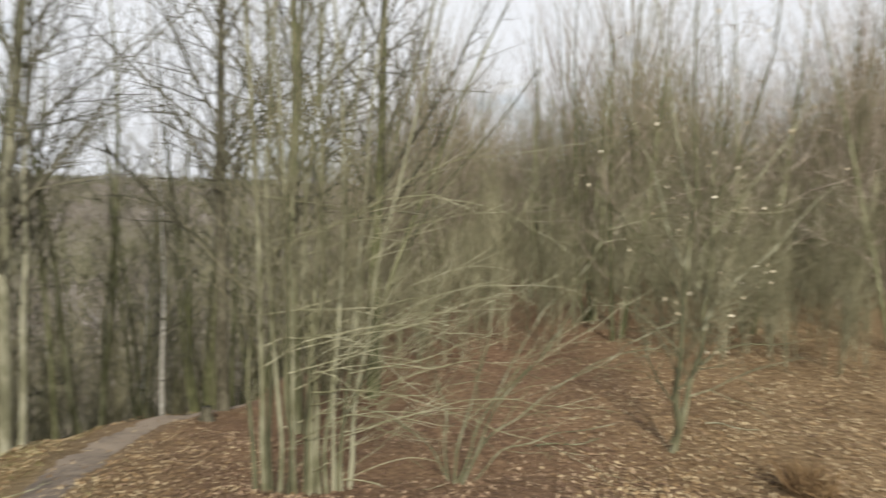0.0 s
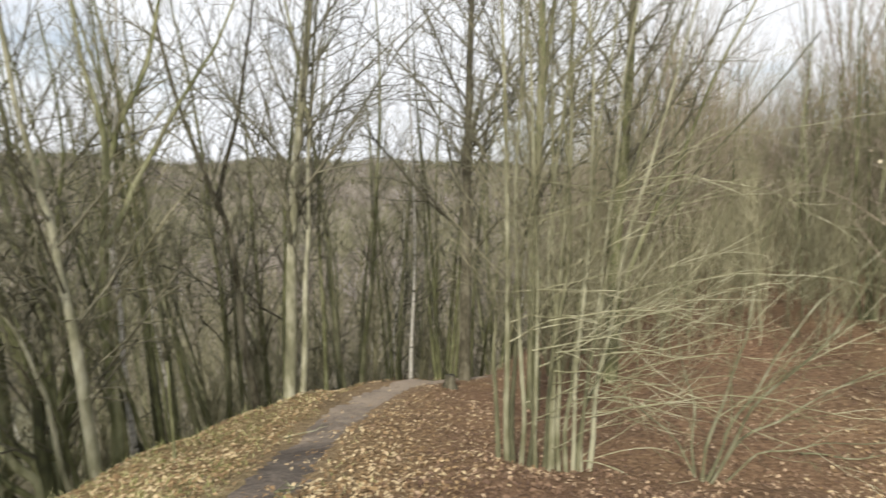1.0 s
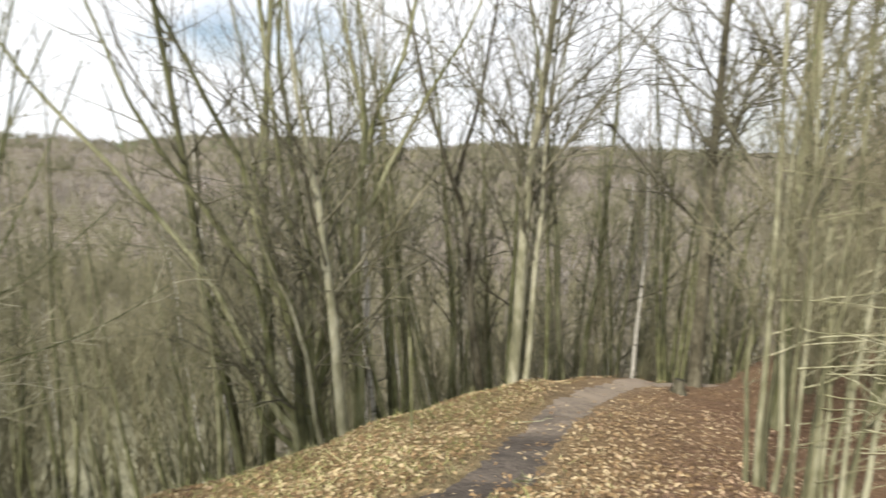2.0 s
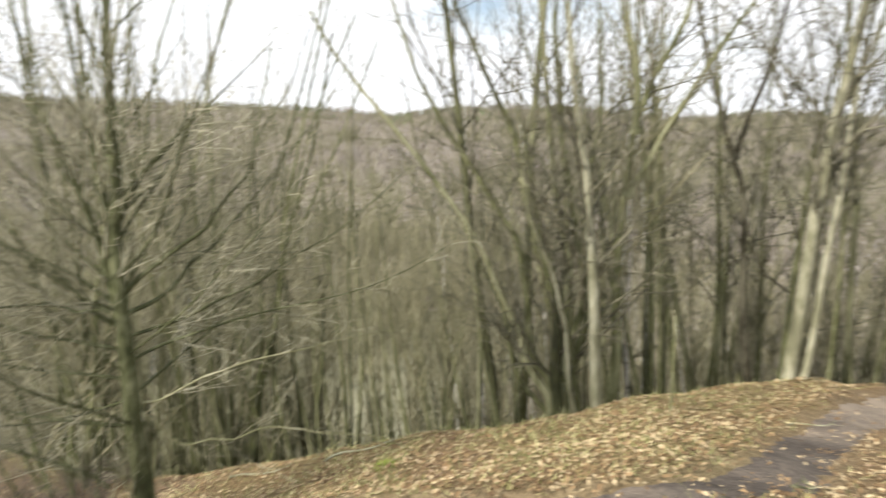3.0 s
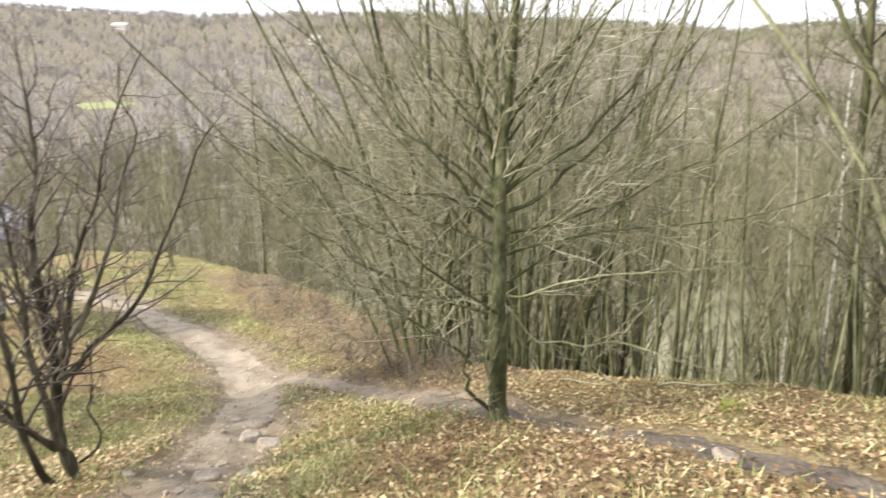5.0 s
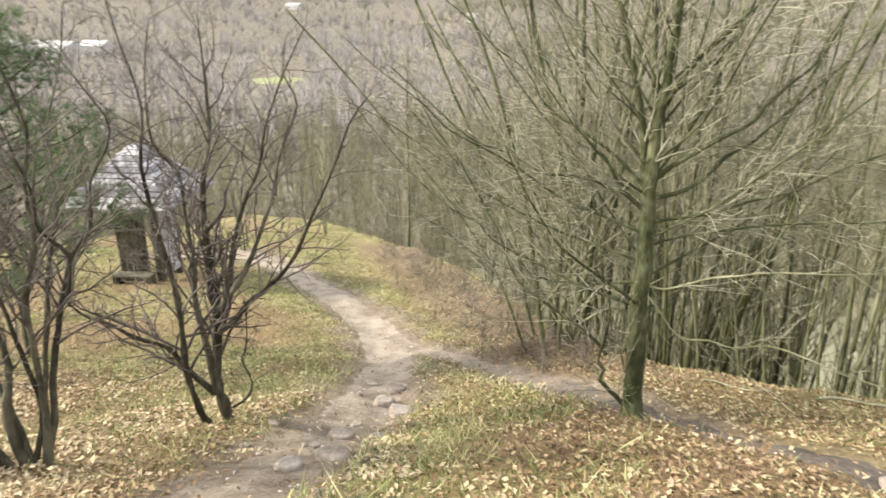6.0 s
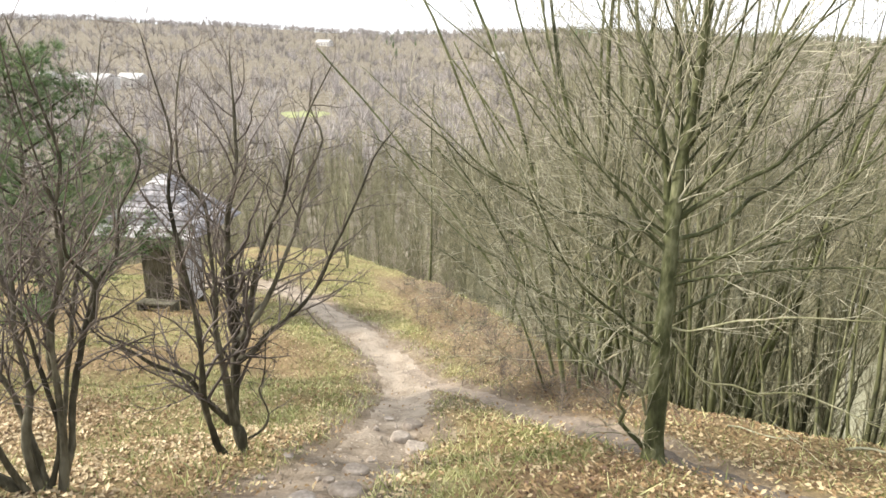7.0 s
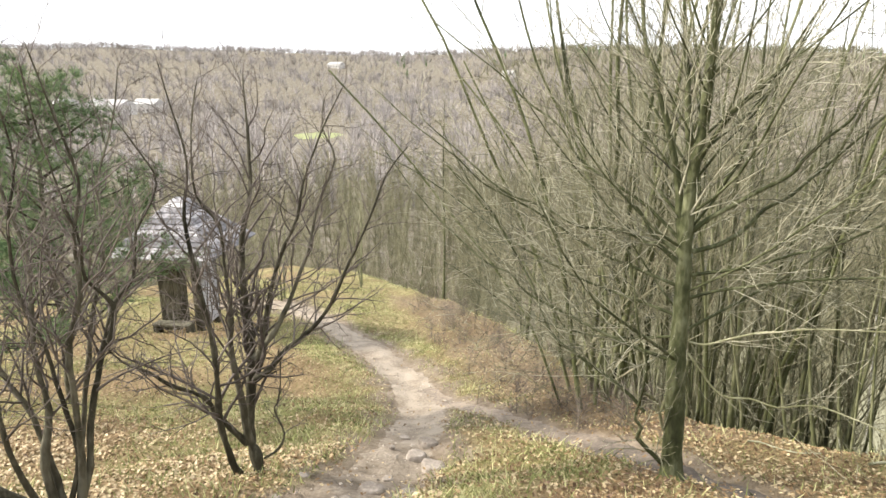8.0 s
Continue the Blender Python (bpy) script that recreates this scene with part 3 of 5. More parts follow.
def plant_band(count, left0, left1, r_of, gap, kinds, tip=2.5, low=0.75, high=1.15):
    made = tries = 0
    while made < count and tries < count * 30:
        tries += 1
        left = rng.uniform(left0, left1)
        r = r_of(left)
        p = at(left, r)
        if not clear(p, gap) or any(abs(left - l) < 1.5 and r < far + 0.8 for l, far in KEPT):
            continue
        plant(rng.choice(kinds), left, r, rng.uniform(low, high), None, tip)
        made += 1


def edge_at(left):
    return float(np.interp(left, EDGE_AZ, EDGE_R))


# the slope below the hilltop
plant_band(11, 16, 36, lambda a: edge_at(a) + 1.5 + 7 * rng.random(), 1.2, [10], low=0.8, high=1.1)
plant_band(10, 15, 40, lambda a: edge_at(a) + 2 + 10 * rng.random(), 1.2, [5, 7, 9], low=0.8, high=1.1)
plant_band(24, 14, 58, lambda a: edge_at(a) + 2.5 + 16 * rng.random(), 1.3, [5, 7, 9, 5, 6], low=0.85, high=1.2)
plant_band(46, 13, 62, lambda a: edge_at(a) + 1.5 + 20 * rng.random() ** 1.3, 0.9, [0, 1, 2, 2, 3, 3, 4, 6])
plant_band(70, 58, 95, lambda a: edge_at(a) + 1.8 + 22 * rng.random() ** 1.2, 0.7, [1, 2, 3, 3, 4, 4], low=0.55, high=0.85)
plant_band(16, 59, 86, lambda a: edge_at(a) + 1.6 + 11 * rng.random(), 0.6, [2, 3, 3, 4, 4], tip=3.5, low=0.5, high=0.72)
# below the spur
plant_band(36, 92, 140, lambda a: edge_at(a) + 3 + 25 * rng.random(), 1.3, [2, 3, 3, 4, 4], low=0.45, high=0.75)
plant_band(26, 93, 122, lambda a: edge_at(a) + 2.5 + 14 * rng.random(), 1.0, [8, 8, 4], low=0.4, high=0.62)
# the level wood beside the hilltop
plant_band(40, -50, 13, lambda a: 13 + 22 * rng.random(), 1.1, [8, 8, 8, 4, 8, 3], low=0.7, high=1.05)


# slim poles along the edge of the bank
for left in np.arange(57.5, 88, 0.95):
    side = float(left) + 0.3 * math.sin(left * 7.0)
    plant(POLES + int(left * 5) % 3, side, edge_at(side) + 1.3 + 2.6 * (0.5 + 0.5 * math.sin(left * 11.0)), 0.75 + 0.3 * (left * 1.618 % 1), None, 3.0)


def strokes(rng, high, spread, count, wide, fan):
    """A far bare tree as upward strokes: a trunk and many limbs, three-sided spikes."""
    w = Wood()
    trunk, radii = stem(rng, Vector((0, 0, -0.5)), Vector((0, 0, 1)), high * 0.9, wide * 1.6, wide * 0.5, high / 4, 0.05, 0.02)
    w.tube(trunk, radii, 3)
    for i in range(count):
        s = rng.uniform(0.2, 0.97)
        p, d, _ = along(trunk, s)
        way = sideways(rng, d, fan * rng.uniform(0.5, 1.3), rng.random() * 6.28)
        ln = spread * (1.15 - 0.8 * s) * rng.uniform(0.5, 1.2)
        w.tube([p, p + way * ln + Vector((0, 0, 0.12 * ln))], [wide * 0.6, wide * 0.12], 3)
    tri = [t for f in w.f for t in ([f] if len(f) == 3 else [(f[0], f[1], f[2]), (f[0], f[2], f[3])])]
    return np.array([tuple(v) for v in w.v]), np.array(tri).ravel()


def rounded(rng, high, wide, count, thick, low=0.25):
    """A far bare tree with a rounded crown: a short trunk and limbs that end on an egg-shaped outline."""
    w = Wood()
    trunk, radii = stem(rng, Vector((0, 0, -0.5)), Vector((0, 0, 1)), high * 0.8, thick * 1.7, thick * 0.5, high / 3, 0.06, 0.02)
    w.tube(trunk, radii, 3)
    for i in range(count):
        a, u = i * 2.4 + rng.gauss(0, 0.3), rng.uniform(-0.75, 1.0)
        ring = math.sqrt(1 - u * u)
        end = Vector((math.cos(a) * ring * wide, math.sin(a) * ring * wide, high * (0.6 + 0.38 * u))) * rng.uniform(0.75, 1.06)
        p, _, _ = along(trunk, min(0.95, max(low, end.z / high * 0.8 - 0.3 * ring + rng.uniform(-0.1, 0.1))))
        w.tube([p, end], [thick * rng.uniform(0.4, 0.8), thick * 0.15], 3)
    tri = [t for f in w.f for t in ([f] if len(f) == 3 else [(f[0], f[1], f[2]), (f[0], f[2], f[3])])]
    return np.array([tuple(v) for v in w.v]), np.array(tri).ravel()


def spread_trees(name, templates, spots, sizes, mat, label):
    vs, ls, base = [], [], 0
    for i, (p, s) in enumerate(zip(spots, sizes)):
        v, l = templates[i % len(templates)]
        a = (i * 2.399) % 6.283
        c, sn = math.cos(a), math.sin(a)
        q = v * s
        vs.append(np.stack([q[:, 0] * c - q[:, 1] * sn, q[:, 0] * sn + q[:, 1] * c, q[:, 2] * (0.85 + 0.3 * ((i * 0.618) % 1))], -1) + p)
        ls.append(l + base)
        base += len(v)
    me = big_mesh(name, np.concatenate(vs), np.concatenate(ls), 3, mat)
    return tagged(new(name, me), label, "woodland", kind="stuff")


def spots(nrng, count, left0, left1, r0, r1, power=1.0):
    a = nrng.uniform(left0, left1, count)
    r = r0 + (r1 - r0) * nrng.random(count) ** power
    x, y = -r * np.sin(np.radians(a)), r * np.cos(np.radians(a))
    return np.stack([x, y, land(x, y)], -1), a, r


nrng = np.random.RandomState(3)
MID = [strokes(rng, 11, 3.0, 88, 0.038, 38) for _ in range(5)]
LOW = [strokes(rng, 4.5, 2.2, 50, 0.014, 34) for _ in range(5)]
THIN = [rounded(rng, 10.5, 2.8, 36, 0.045, 0.1) for _ in range(5)]
BRAMBLE = [strokes(rng, 2.5, 2.6, 26, 0.020, 75) for _ in range(4)]
FARS = [rounded(rng, 9.5, 5.0, 18, 0.20) for _ in range(6)]
YOUNG = [rounded(rng, 11.5, 3.2, 110, 0.022, 0.08) for _ in range(6)]
p, a, r = spots(nrng, 1100, 8, 142, 20, 125, 1.0)
keep = (r > np.interp(a, EDGE_AZ, EDGE_R) + 12) & ~((a > 60) & (a < 98) & (r > 40) & (r < 66) & (nrng.random(len(a)) < 0.55))
q, b, d = spots(nrng, 320, 100, 132, 34, 120, 0.8)
p, keep = np.concatenate([p, q]), np.concatenate([keep, d > np.interp(b, EDGE_AZ, EDGE_R) + 8])
spread_trees("valley_wood", MID, p[keep], nrng.uniform(0.6, 1.1, keep.sum()), TWIG, "bare winter woodland on the valley slope")
p, a, r = spots(nrng, 620, 56, 104, 58, 135, 1.0)
spread_trees("valley_wood", THIN, p, nrng.uniform(0.7, 1.1, len(p)), TWIG, "bare olive woodland across the valley floor")
p, a, r = spots(nrng, 1000, 12, 140, 8, 40, 1.0)
keep = r > np.interp(a, EDGE_AZ, EDGE_R) + 1.6
shady = keep & (a < 58)
spread_trees("brushwood", LOW, p[shady], nrng.uniform(0.5, 1.1, shady.sum()), TWIG, "mossy brushwood on the steep slope")
keep = keep & (a >= 58) & ((a > 92) | (nrng.random(len(a)) < 0.5))
spread_trees("brushwood", LOW, p[keep], nrng.uniform(0.5, 1.1, keep.sum()), TWIG, "thin brushwood and saplings between the trees")
p, a, r = spots(nrng, 330, -34, 12, 12, 24, 1.0)
keep = (np.abs(a + 20) > 3) | (r > 12)
spread_trees("undergrowth", LOW, p[keep], nrng.uniform(0.4, 0.95, keep.sum()), TWIG, "dense olive undergrowth behind the hazels")
p, a, r = spots(nrng, 2600, 88, 108, 8, 21, 1.0)
keep = on_bank(p[:, 0], p[:, 1]) * 0.22 > nrng.random(len(p))
spread_trees("bramble", BRAMBLE, p[keep], nrng.uniform(0.10, 0.26, keep.sum()), TWIG_BROWN, "low brown bramble on the leafy bank")
p, a, r = spots(nrng, 430, -52, 12, 19, 60, 1.0)
size = nrng.uniform(0.6, 0.9, len(p)) + 0.4 * (np.sin(a * 0.33 + 1.0) > -0.2) * nrng.random(len(p))
for k, (mat, label) in enumerate(((TWIG_RED, "bare young woodland with reddish twigs"), (TWIG, "bare young woodland with olive twigs"))):
    spread_trees("level_wood", YOUNG, p[k::2], size[k::2], mat, label)
p, a, r = spots(nrng, 8200, 14, 142, 112, 1250, 0.95)
keep = ~((a > 112.9) & (a < 116.7) & (r > 185) & (r < 300)) & ~((a > 70) & (a < 92) & (r < 116))
patch = np.sin(p[:, 0] / 47 + 2 * np.sin(p[:, 1] / 83)) + np.sin(p[:, 1] / 39 + p[:, 0] / 120) + nrng.normal(0, 0.5, len(p)) - 1.2 * (a < 92) + 2.3 * step(92, 104, a)
size = nrng.uniform(0.6, 1.2, len(p)) * (1 + r / 2500)
for name, mat, lo, hi, label in (("far_wood", WOODS, -0.6, 0.7, "brown leafless woods across the valley"), ("grey_far_wood", WOODS_GREY, 0.7, 9, "grey-mauve leafless woods across the valley"), ("olive_far_wood", WOODS_OLIVE, -9, -0.6, "olive-brown leafless woods across the valley")):
    k = keep & (patch >= lo) & (patch < hi)
    spread_trees(name, FARS, p[k], size[k], mat, label)
p, a, r = spots(nrng, 900, 18, 142, 1020, 1180, 1.0)
spread_trees("ridge_wood", FARS, p, nrng.uniform(0.45, 0.8, len(p)), WOODS_RIDGE, "bare dark trees along the far ridge")
p, a, r = spots(nrng, 900, 14, 110, 560, 1190, 0.35)
CONE = [rounded(rng, 10, 2.4, 46, 0.34, 0.1) for _ in range(3)]
keep = np.sin(a * 0.9) + np.sin(r / 90) > 0.7
spread_trees("conifer_wood", CONE, p[keep], nrng.uniform(0.7, 1.2, keep.sum()), NEEDLE, "dark conifers along the far ridge")


# ---- the trees that stand close by: x to the right of one who looks out from the hilltop, y away, z up ----
def standing(name, label, left, r, sink=0.0, category="tree", group=""):
    root = thing(name, label, category, group)
    root.matrix_basis = Matrix.Translation(at(left, r) - Vector((0, 0, sink))) @ pose(0, 0, 0, 0, 0, left)
    return root


def through_points(rng, points, r0, r1, jitter=0.02, deep=0.25):
    """A stem through points (x, height), which strays a little in depth."""
    depth, pts, radii = rng.uniform(-deep, deep), [], []
    line = [points[0]]
    for a, b in zip(points, points[1:]):          # one more bend between each two points
        if jitter > 0.01:
            line.append(((a[0] + b[0]) / 2 + rng.gauss(0, jitter * 1.6), (a[1] + b[1]) / 2 + rng.gauss(0, jitter)))
        line.append(b)
    n = len(line)
    for i in range(n - 1):
        q = [Vector((line[min(max(j, 0), n - 1)][0], 0, line[min(max(j, 0), n - 1)][1])) for j in (i - 1, i, i + 1, i + 2)]
        steps = 3
        for k in range(steps + (i == n - 2)):
            u = k / steps
            p = 0.5 * (2 * q[1] + (q[2] - q[0]) * u + (2 * q[0] - 5 * q[1] + 4 * q[2] - q[3]) * u * u + (3 * q[1] - q[0] - 3 * q[2] + q[3]) * u ** 3)
            s = (i + u) / (n - 1)
            pts.append(p + Vector((rng.gauss(0, 0.002), depth * s * 3 + 0.05 * math.sin(7 * s + depth * 40) * min(1, jitter * 60) * s, 0)))
            radii.append(r0 + (r1 - r0) * s ** 0.7)
    return pts, radii


def length_of(pts):
    return sum((pts[i + 1] - pts[i]).length for i in range(len(pts) - 1))


def beech():
    rng = random.Random(11)
    root = standing("beech_tree", "young bare beech with a mossy trunk beside the path", 88.8, 6.12)
    fine = [(9.0, 0.10, 38, 0.38, 0.30, 0.10, 0.02, 3), (6.5, 0.10, 36, 0.44, 0.65, 0.11, 0.01, 3), (6.0, 0.12, 38, 0.46, 0.85, 0.12, 0.0, 3)]
    trunk, radii = through_points(rng, [(0.05, -0.25), (0.02, 0.1), (0.0, 0.6), (-0.03, 1.16), (-0.03, 1.54), (-0.06, 2.1), (-0.05, 2.4), (-0.05, 2.72), (-0.01, 3.0), (0.0, 3.43), (0.02, 4.2), (0.1, 5.4), (0.05, 6.6)], 0.105, 0.022, 0.008, 0.04)
    for k, swell in enumerate((1.75, 1.45, 1.22, 1.08)):
        radii[k] *= swell
    w = Wood()
    w.tube(trunk, radii, 14)
    for i, v in enumerate(w.v):          # hollows and ridges in the bark
        v += Vector((v.x, v.y, 0)).normalized() * 0.012 * noise.noise(Vector((v.x * 14, v.y * 14, v.z * 2.5)))
    part("trunk", w.mesh("trunk", BARK_BEECH), root)

    def limb(pts, rr, bark=BARK_BEECH, twig=TWIG_BEECH):
        lw = Wood()
        lw.tube(pts, rr, 6)
        bough = part("limb", lw.mesh("limb", bark), root)
        spray = Wood()
        ramify(rng, spray, pts, rr, length_of(pts), 0, fine, KINKED)
        tagged(part("twig_spray", spray.mesh("twig_spray", twig), bough), kind="stuff")

    def bough(r, *pts, end=0.004, jitter=0.02, deep=0.22, bark=BARK_BEECH):
        limb(*through_points(rng, list(pts), r * 0.85, end, jitter, deep), bark)

    # the forked leaders
    bough(0.052, (-0.06, 2.05), (-0.11, 2.3), (-0.15, 2.62), (-0.27, 3.06), (-0.39, 3.43), (-0.49, 3.75), (-0.65, 5.2), end=0.012, jitter=0.008, deep=0.06)
    bough(0.045, (-0.05, 2.7), (-0.12, 3.1), (-0.15, 3.43), (-0.21, 3.85), (-0.3, 5.6), end=0.01, jitter=0.008, deep=0.06)
    # long arching limbs towards the wood
    bough(0.027, (-0.03, 2.2), (0.27, 2.46), (0.62, 2.7), (0.81, 2.96), (1.0, 3.27), (1.3, 3.8), (1.7, 4.8))
    bough(0.026, (-0.03, 2.04), (0.41, 2.26), (0.7, 2.5), (1.03, 2.84), (1.5, 3.35), (2.1, 4.2))
    bough(0.025, (-0.04, 2.72), (0.22, 3.19), (0.45, 3.44), (0.62, 3.81), (0.95, 4.9))
    bough(0.020, (-0.04, 1.85), (0.45, 1.98), (1.0, 2.2), (1.7, 2.6), (2.4, 3.2))
    bough(0.018, (-0.02, 1.65), (0.5, 1.85), (1.1, 2.0), (1.9, 2.15), (2.7, 2.5))
    bough(0.014, (0.0, 1.3), (0.3, 1.36), (0.66, 1.51), (1.09, 1.62), (1.54, 1.69), (2.2, 1.72), bark=TWIG_PALE)
    bough(0.013, (0.0, 1.24), (0.31, 0.91), (0.71, 0.91), (0.99, 1.01), (1.41, 0.93), (2.0, 0.82), bark=TWIG_PALE)
    # over the bank
    bough(0.032, (-0.05, 1.92), (-0.27, 2.11), (-0.49, 2.19), (-0.9, 2.23), (-1.5, 2.5), (-2.2, 3.1))
    bough(0.026, (-0.05, 1.98), (-0.3, 2.15), (-0.6, 2.5), (-0.9, 3.0), (-1.2, 3.7), (-1.4, 4.4))
    bough(0.022, (-0.25, 0.6), (-0.6, 0.9), (-1.08, 1.25), (-1.5, 2.11), (-1.82, 2.55), (-2.1, 3.05))
    bough(0.022, (-0.05, 1.1), (-0.6, 1.24), (-1.34, 1.54), (-1.69, 1.76), (-2.16, 2.13), (-2.8, 2.85))
    bough(0.018, (-0.05, 1.32), (-0.34, 1.23), (-0.7, 1.17), (-1.45, 1.33), (-2.2, 1.75))
    bough(0.030, (-0.02, 0.12), (-0.18, 0.28), (-0.3, 0.45), (-0.33, 0.66), (-0.31, 0.93), (-0.36, 1.5), (-0.5, 2.2), end=0.006)
    bough(0.018, (-0.08, 0.45), (-0.16, 0.74), (-0.28, 0.88), end=0.016, jitter=0.005, bark=TWIG_PALE)
    bough(0.022, (-0.05, 2.1), (-0.66, 2.57), (-1.1, 3.0), (-1.6, 3.4), (-2.3, 3.9))
    bough(0.020, (-0.05, 1.75), (-0.72, 2.0), (-1.3, 2.35), (-1.9, 2.75), (-2.6, 3.3))
    bough(0.018, (-0.05, 1.5), (-0.8, 1.7), (-1.5, 2.0), (-2.1, 2.4), (-2.9, 2.75))
    turn = 0.0
    for i in range(34):
        s = 0.24 + 0.72 * (i / 34) ** 0.75
        p, d, k = along(trunk, s)
        turn += 2.4 + rng.gauss(0, 0.3)
        ln = (2.8 - 1.3 * s) * rng.uniform(0.6, 1.15)
        way = sideways(rng, d, (62 - 26 * s) * rng.uniform(0.8, 1.15), turn)
        r = (0.016 - 0.007 * s) * rng.uniform(0.7, 1.1)
        limb(*stem(rng, p, way, ln, r, 0.004, 0.3, 0.07, 0.04))
    return root


beech()
THORN = [(8.0, 0.26, 40, 0.32, 0.50, 0.20, 0.04, 4), (7.0, 0.12, 44, 0.46, 0.62, 0.24, 0.03, 3), (7.5, 0.12, 46, 0.46, 0.8, 0.26, 0.02, 3)]


def shaped_bush(name, label, left, r, seed, stems, bark, twig, spec, deep=0.3, group="", withered=0):
    rng = random.Random(seed)
    root = standing(name, label, left, r, 0.0, "bush", group)
    tips = []
    for pts, r0 in stems:
        line, radii = through_points(rng, pts, r0, 0.004, 0.028, deep)
        radii = [q * (1 + 0.12 * rng.gauss(0, 1)) for q in radii]
        w = Wood()
        w.tube(line, radii, 8)
        shoot = part("stem", w.mesh("stem", bark), root)
        spray = Wood()
        ramify(rng, spray, line, radii, length_of(line), 0, spec, KINKED)
        tagged(part("twig_spray", spray.mesh("twig_spray", twig), shoot), kind="stuff")
        tips += spray.v
    if withered:
        verts, tris = [], []
        for _ in range(withered):
            q = rng.choice(tips) + Vector((0, 0, -0.02))
            u = Vector((rng.gauss(0, 1), rng.gauss(0, 1), rng.gauss(0, 1))).normalized() * 0.03
            v = u.cross(Vector((rng.gauss(0, 1), rng.gauss(0, 1), rng.gauss(0, 1)))).normalized() * 0.02
            k = len(verts)
            verts += [q - u, q + v, q + u, q - v]
            tris.append((k, k + 1, k + 2, k + 3))
        part("leaves", mesh_of("leaves", verts, tris, LEAF_PALE, False), root, "small pale withered leaves")
    return root


shaped_bush("thorn_bush", "dark many-stemmed bare bush on the grassy slope", 122.4, 6.85, 21, [
    ([(-0.10, -0.1), (-0.27, 0.32), (-0.3, 1.1), (-0.38, 2.2), (-0.35, 3.1), (-0.5, 3.95)], 0.05),
    ([(0.0, -0.1), (-0.06, 0.35), (0.02, 1.3), (0.02, 2.3), (0.15, 3.2), (0.15, 3.8)], 0.075),
    ([(-0.1, 0.35), (-0.35, 0.75), (-0.7, 1.1), (-1.05, 1.4), (-1.3, 2.0)], 0.036),
    ([(0.03, 1.0), (0.3, 1.27), (0.63, 1.57), (0.9, 2.1), (1.2, 2.75), (1.5, 3.2)], 0.036),
    ([(0.03, 1.2), (0.33, 1.6), (0.62, 2.25), (0.9, 3.0), (0.85, 3.6)], 0.036),
    ([(0.05, 0.15), (0.25, 0.42), (0.22, 0.8), (0.24, 1.4)], 0.018),
    ([(-0.08, 0.35), (-0.16, 1.3), (-0.15, 2.2), (-0.32, 2.8), (-0.2, 3.8)], 0.042),
    ([(0.1, 1.3), (0.32, 2.2), (0.55, 2.9), (0.95, 3.75)], 0.028),
], BARK_DARK, TWIG_DARK, THORN, 0.2, "thorn bushes")
shaped_bush("thorn_bush", "dark bare bush with tall forked stems", 137.4, 6.1, 22, [
    ([(0.15, -0.1), (0.08, 0.5), (-0.1, 1.1), (-0.35, 1.9), (-0.6, 2.9)], 0.036),
    ([(0.22, -0.1), (0.40, 0.6), (0.6, 1.25), (0.85, 1.65), (1.1, 2.35), (0.85, 2.9)], 0.036),
    ([(0.6, 1.25), (0.5, 1.8), (0.45, 2.3), (0.32, 3.3)], 0.024),
    ([(0.24, -0.1), (0.32, 0.85), (0.45, 1.7), (0.54, 2.5), (0.36, 3.4)], 0.036),
    ([(0.11, -0.1), (0.15, 0.8), (0.15, 1.5), (0.08, 2.5), (-0.1, 3.3)], 0.038),
    ([(0.26, 0.1), (0.46, 1.1), (0.66, 1.8), (0.72, 2.4), (1.0, 3.3)], 0.026),
    ([(0.05, -0.1), (-0.12, 0.6), (-0.2, 1.3), (-0.1, 2.2), (-0.3, 3.0)], 0.03),
    ([(0.18, 0.0), (0.24, 0.9), (0.1, 1.7), (0.2, 2.6), (0.1, 3.4)], 0.026),
    ([(0.02, -0.1), (-0.3, 0.3), (-0.6, 0.9), (-0.8, 1.6)], 0.06),
    ([(-0.2, 0.15), (-0.55, 0.3), (-1.0, 0.4), (-1.4, 0.9)], 0.045),
], BARK_DARK, TWIG_DARK, THORN, 0.2, "thorn bushes")


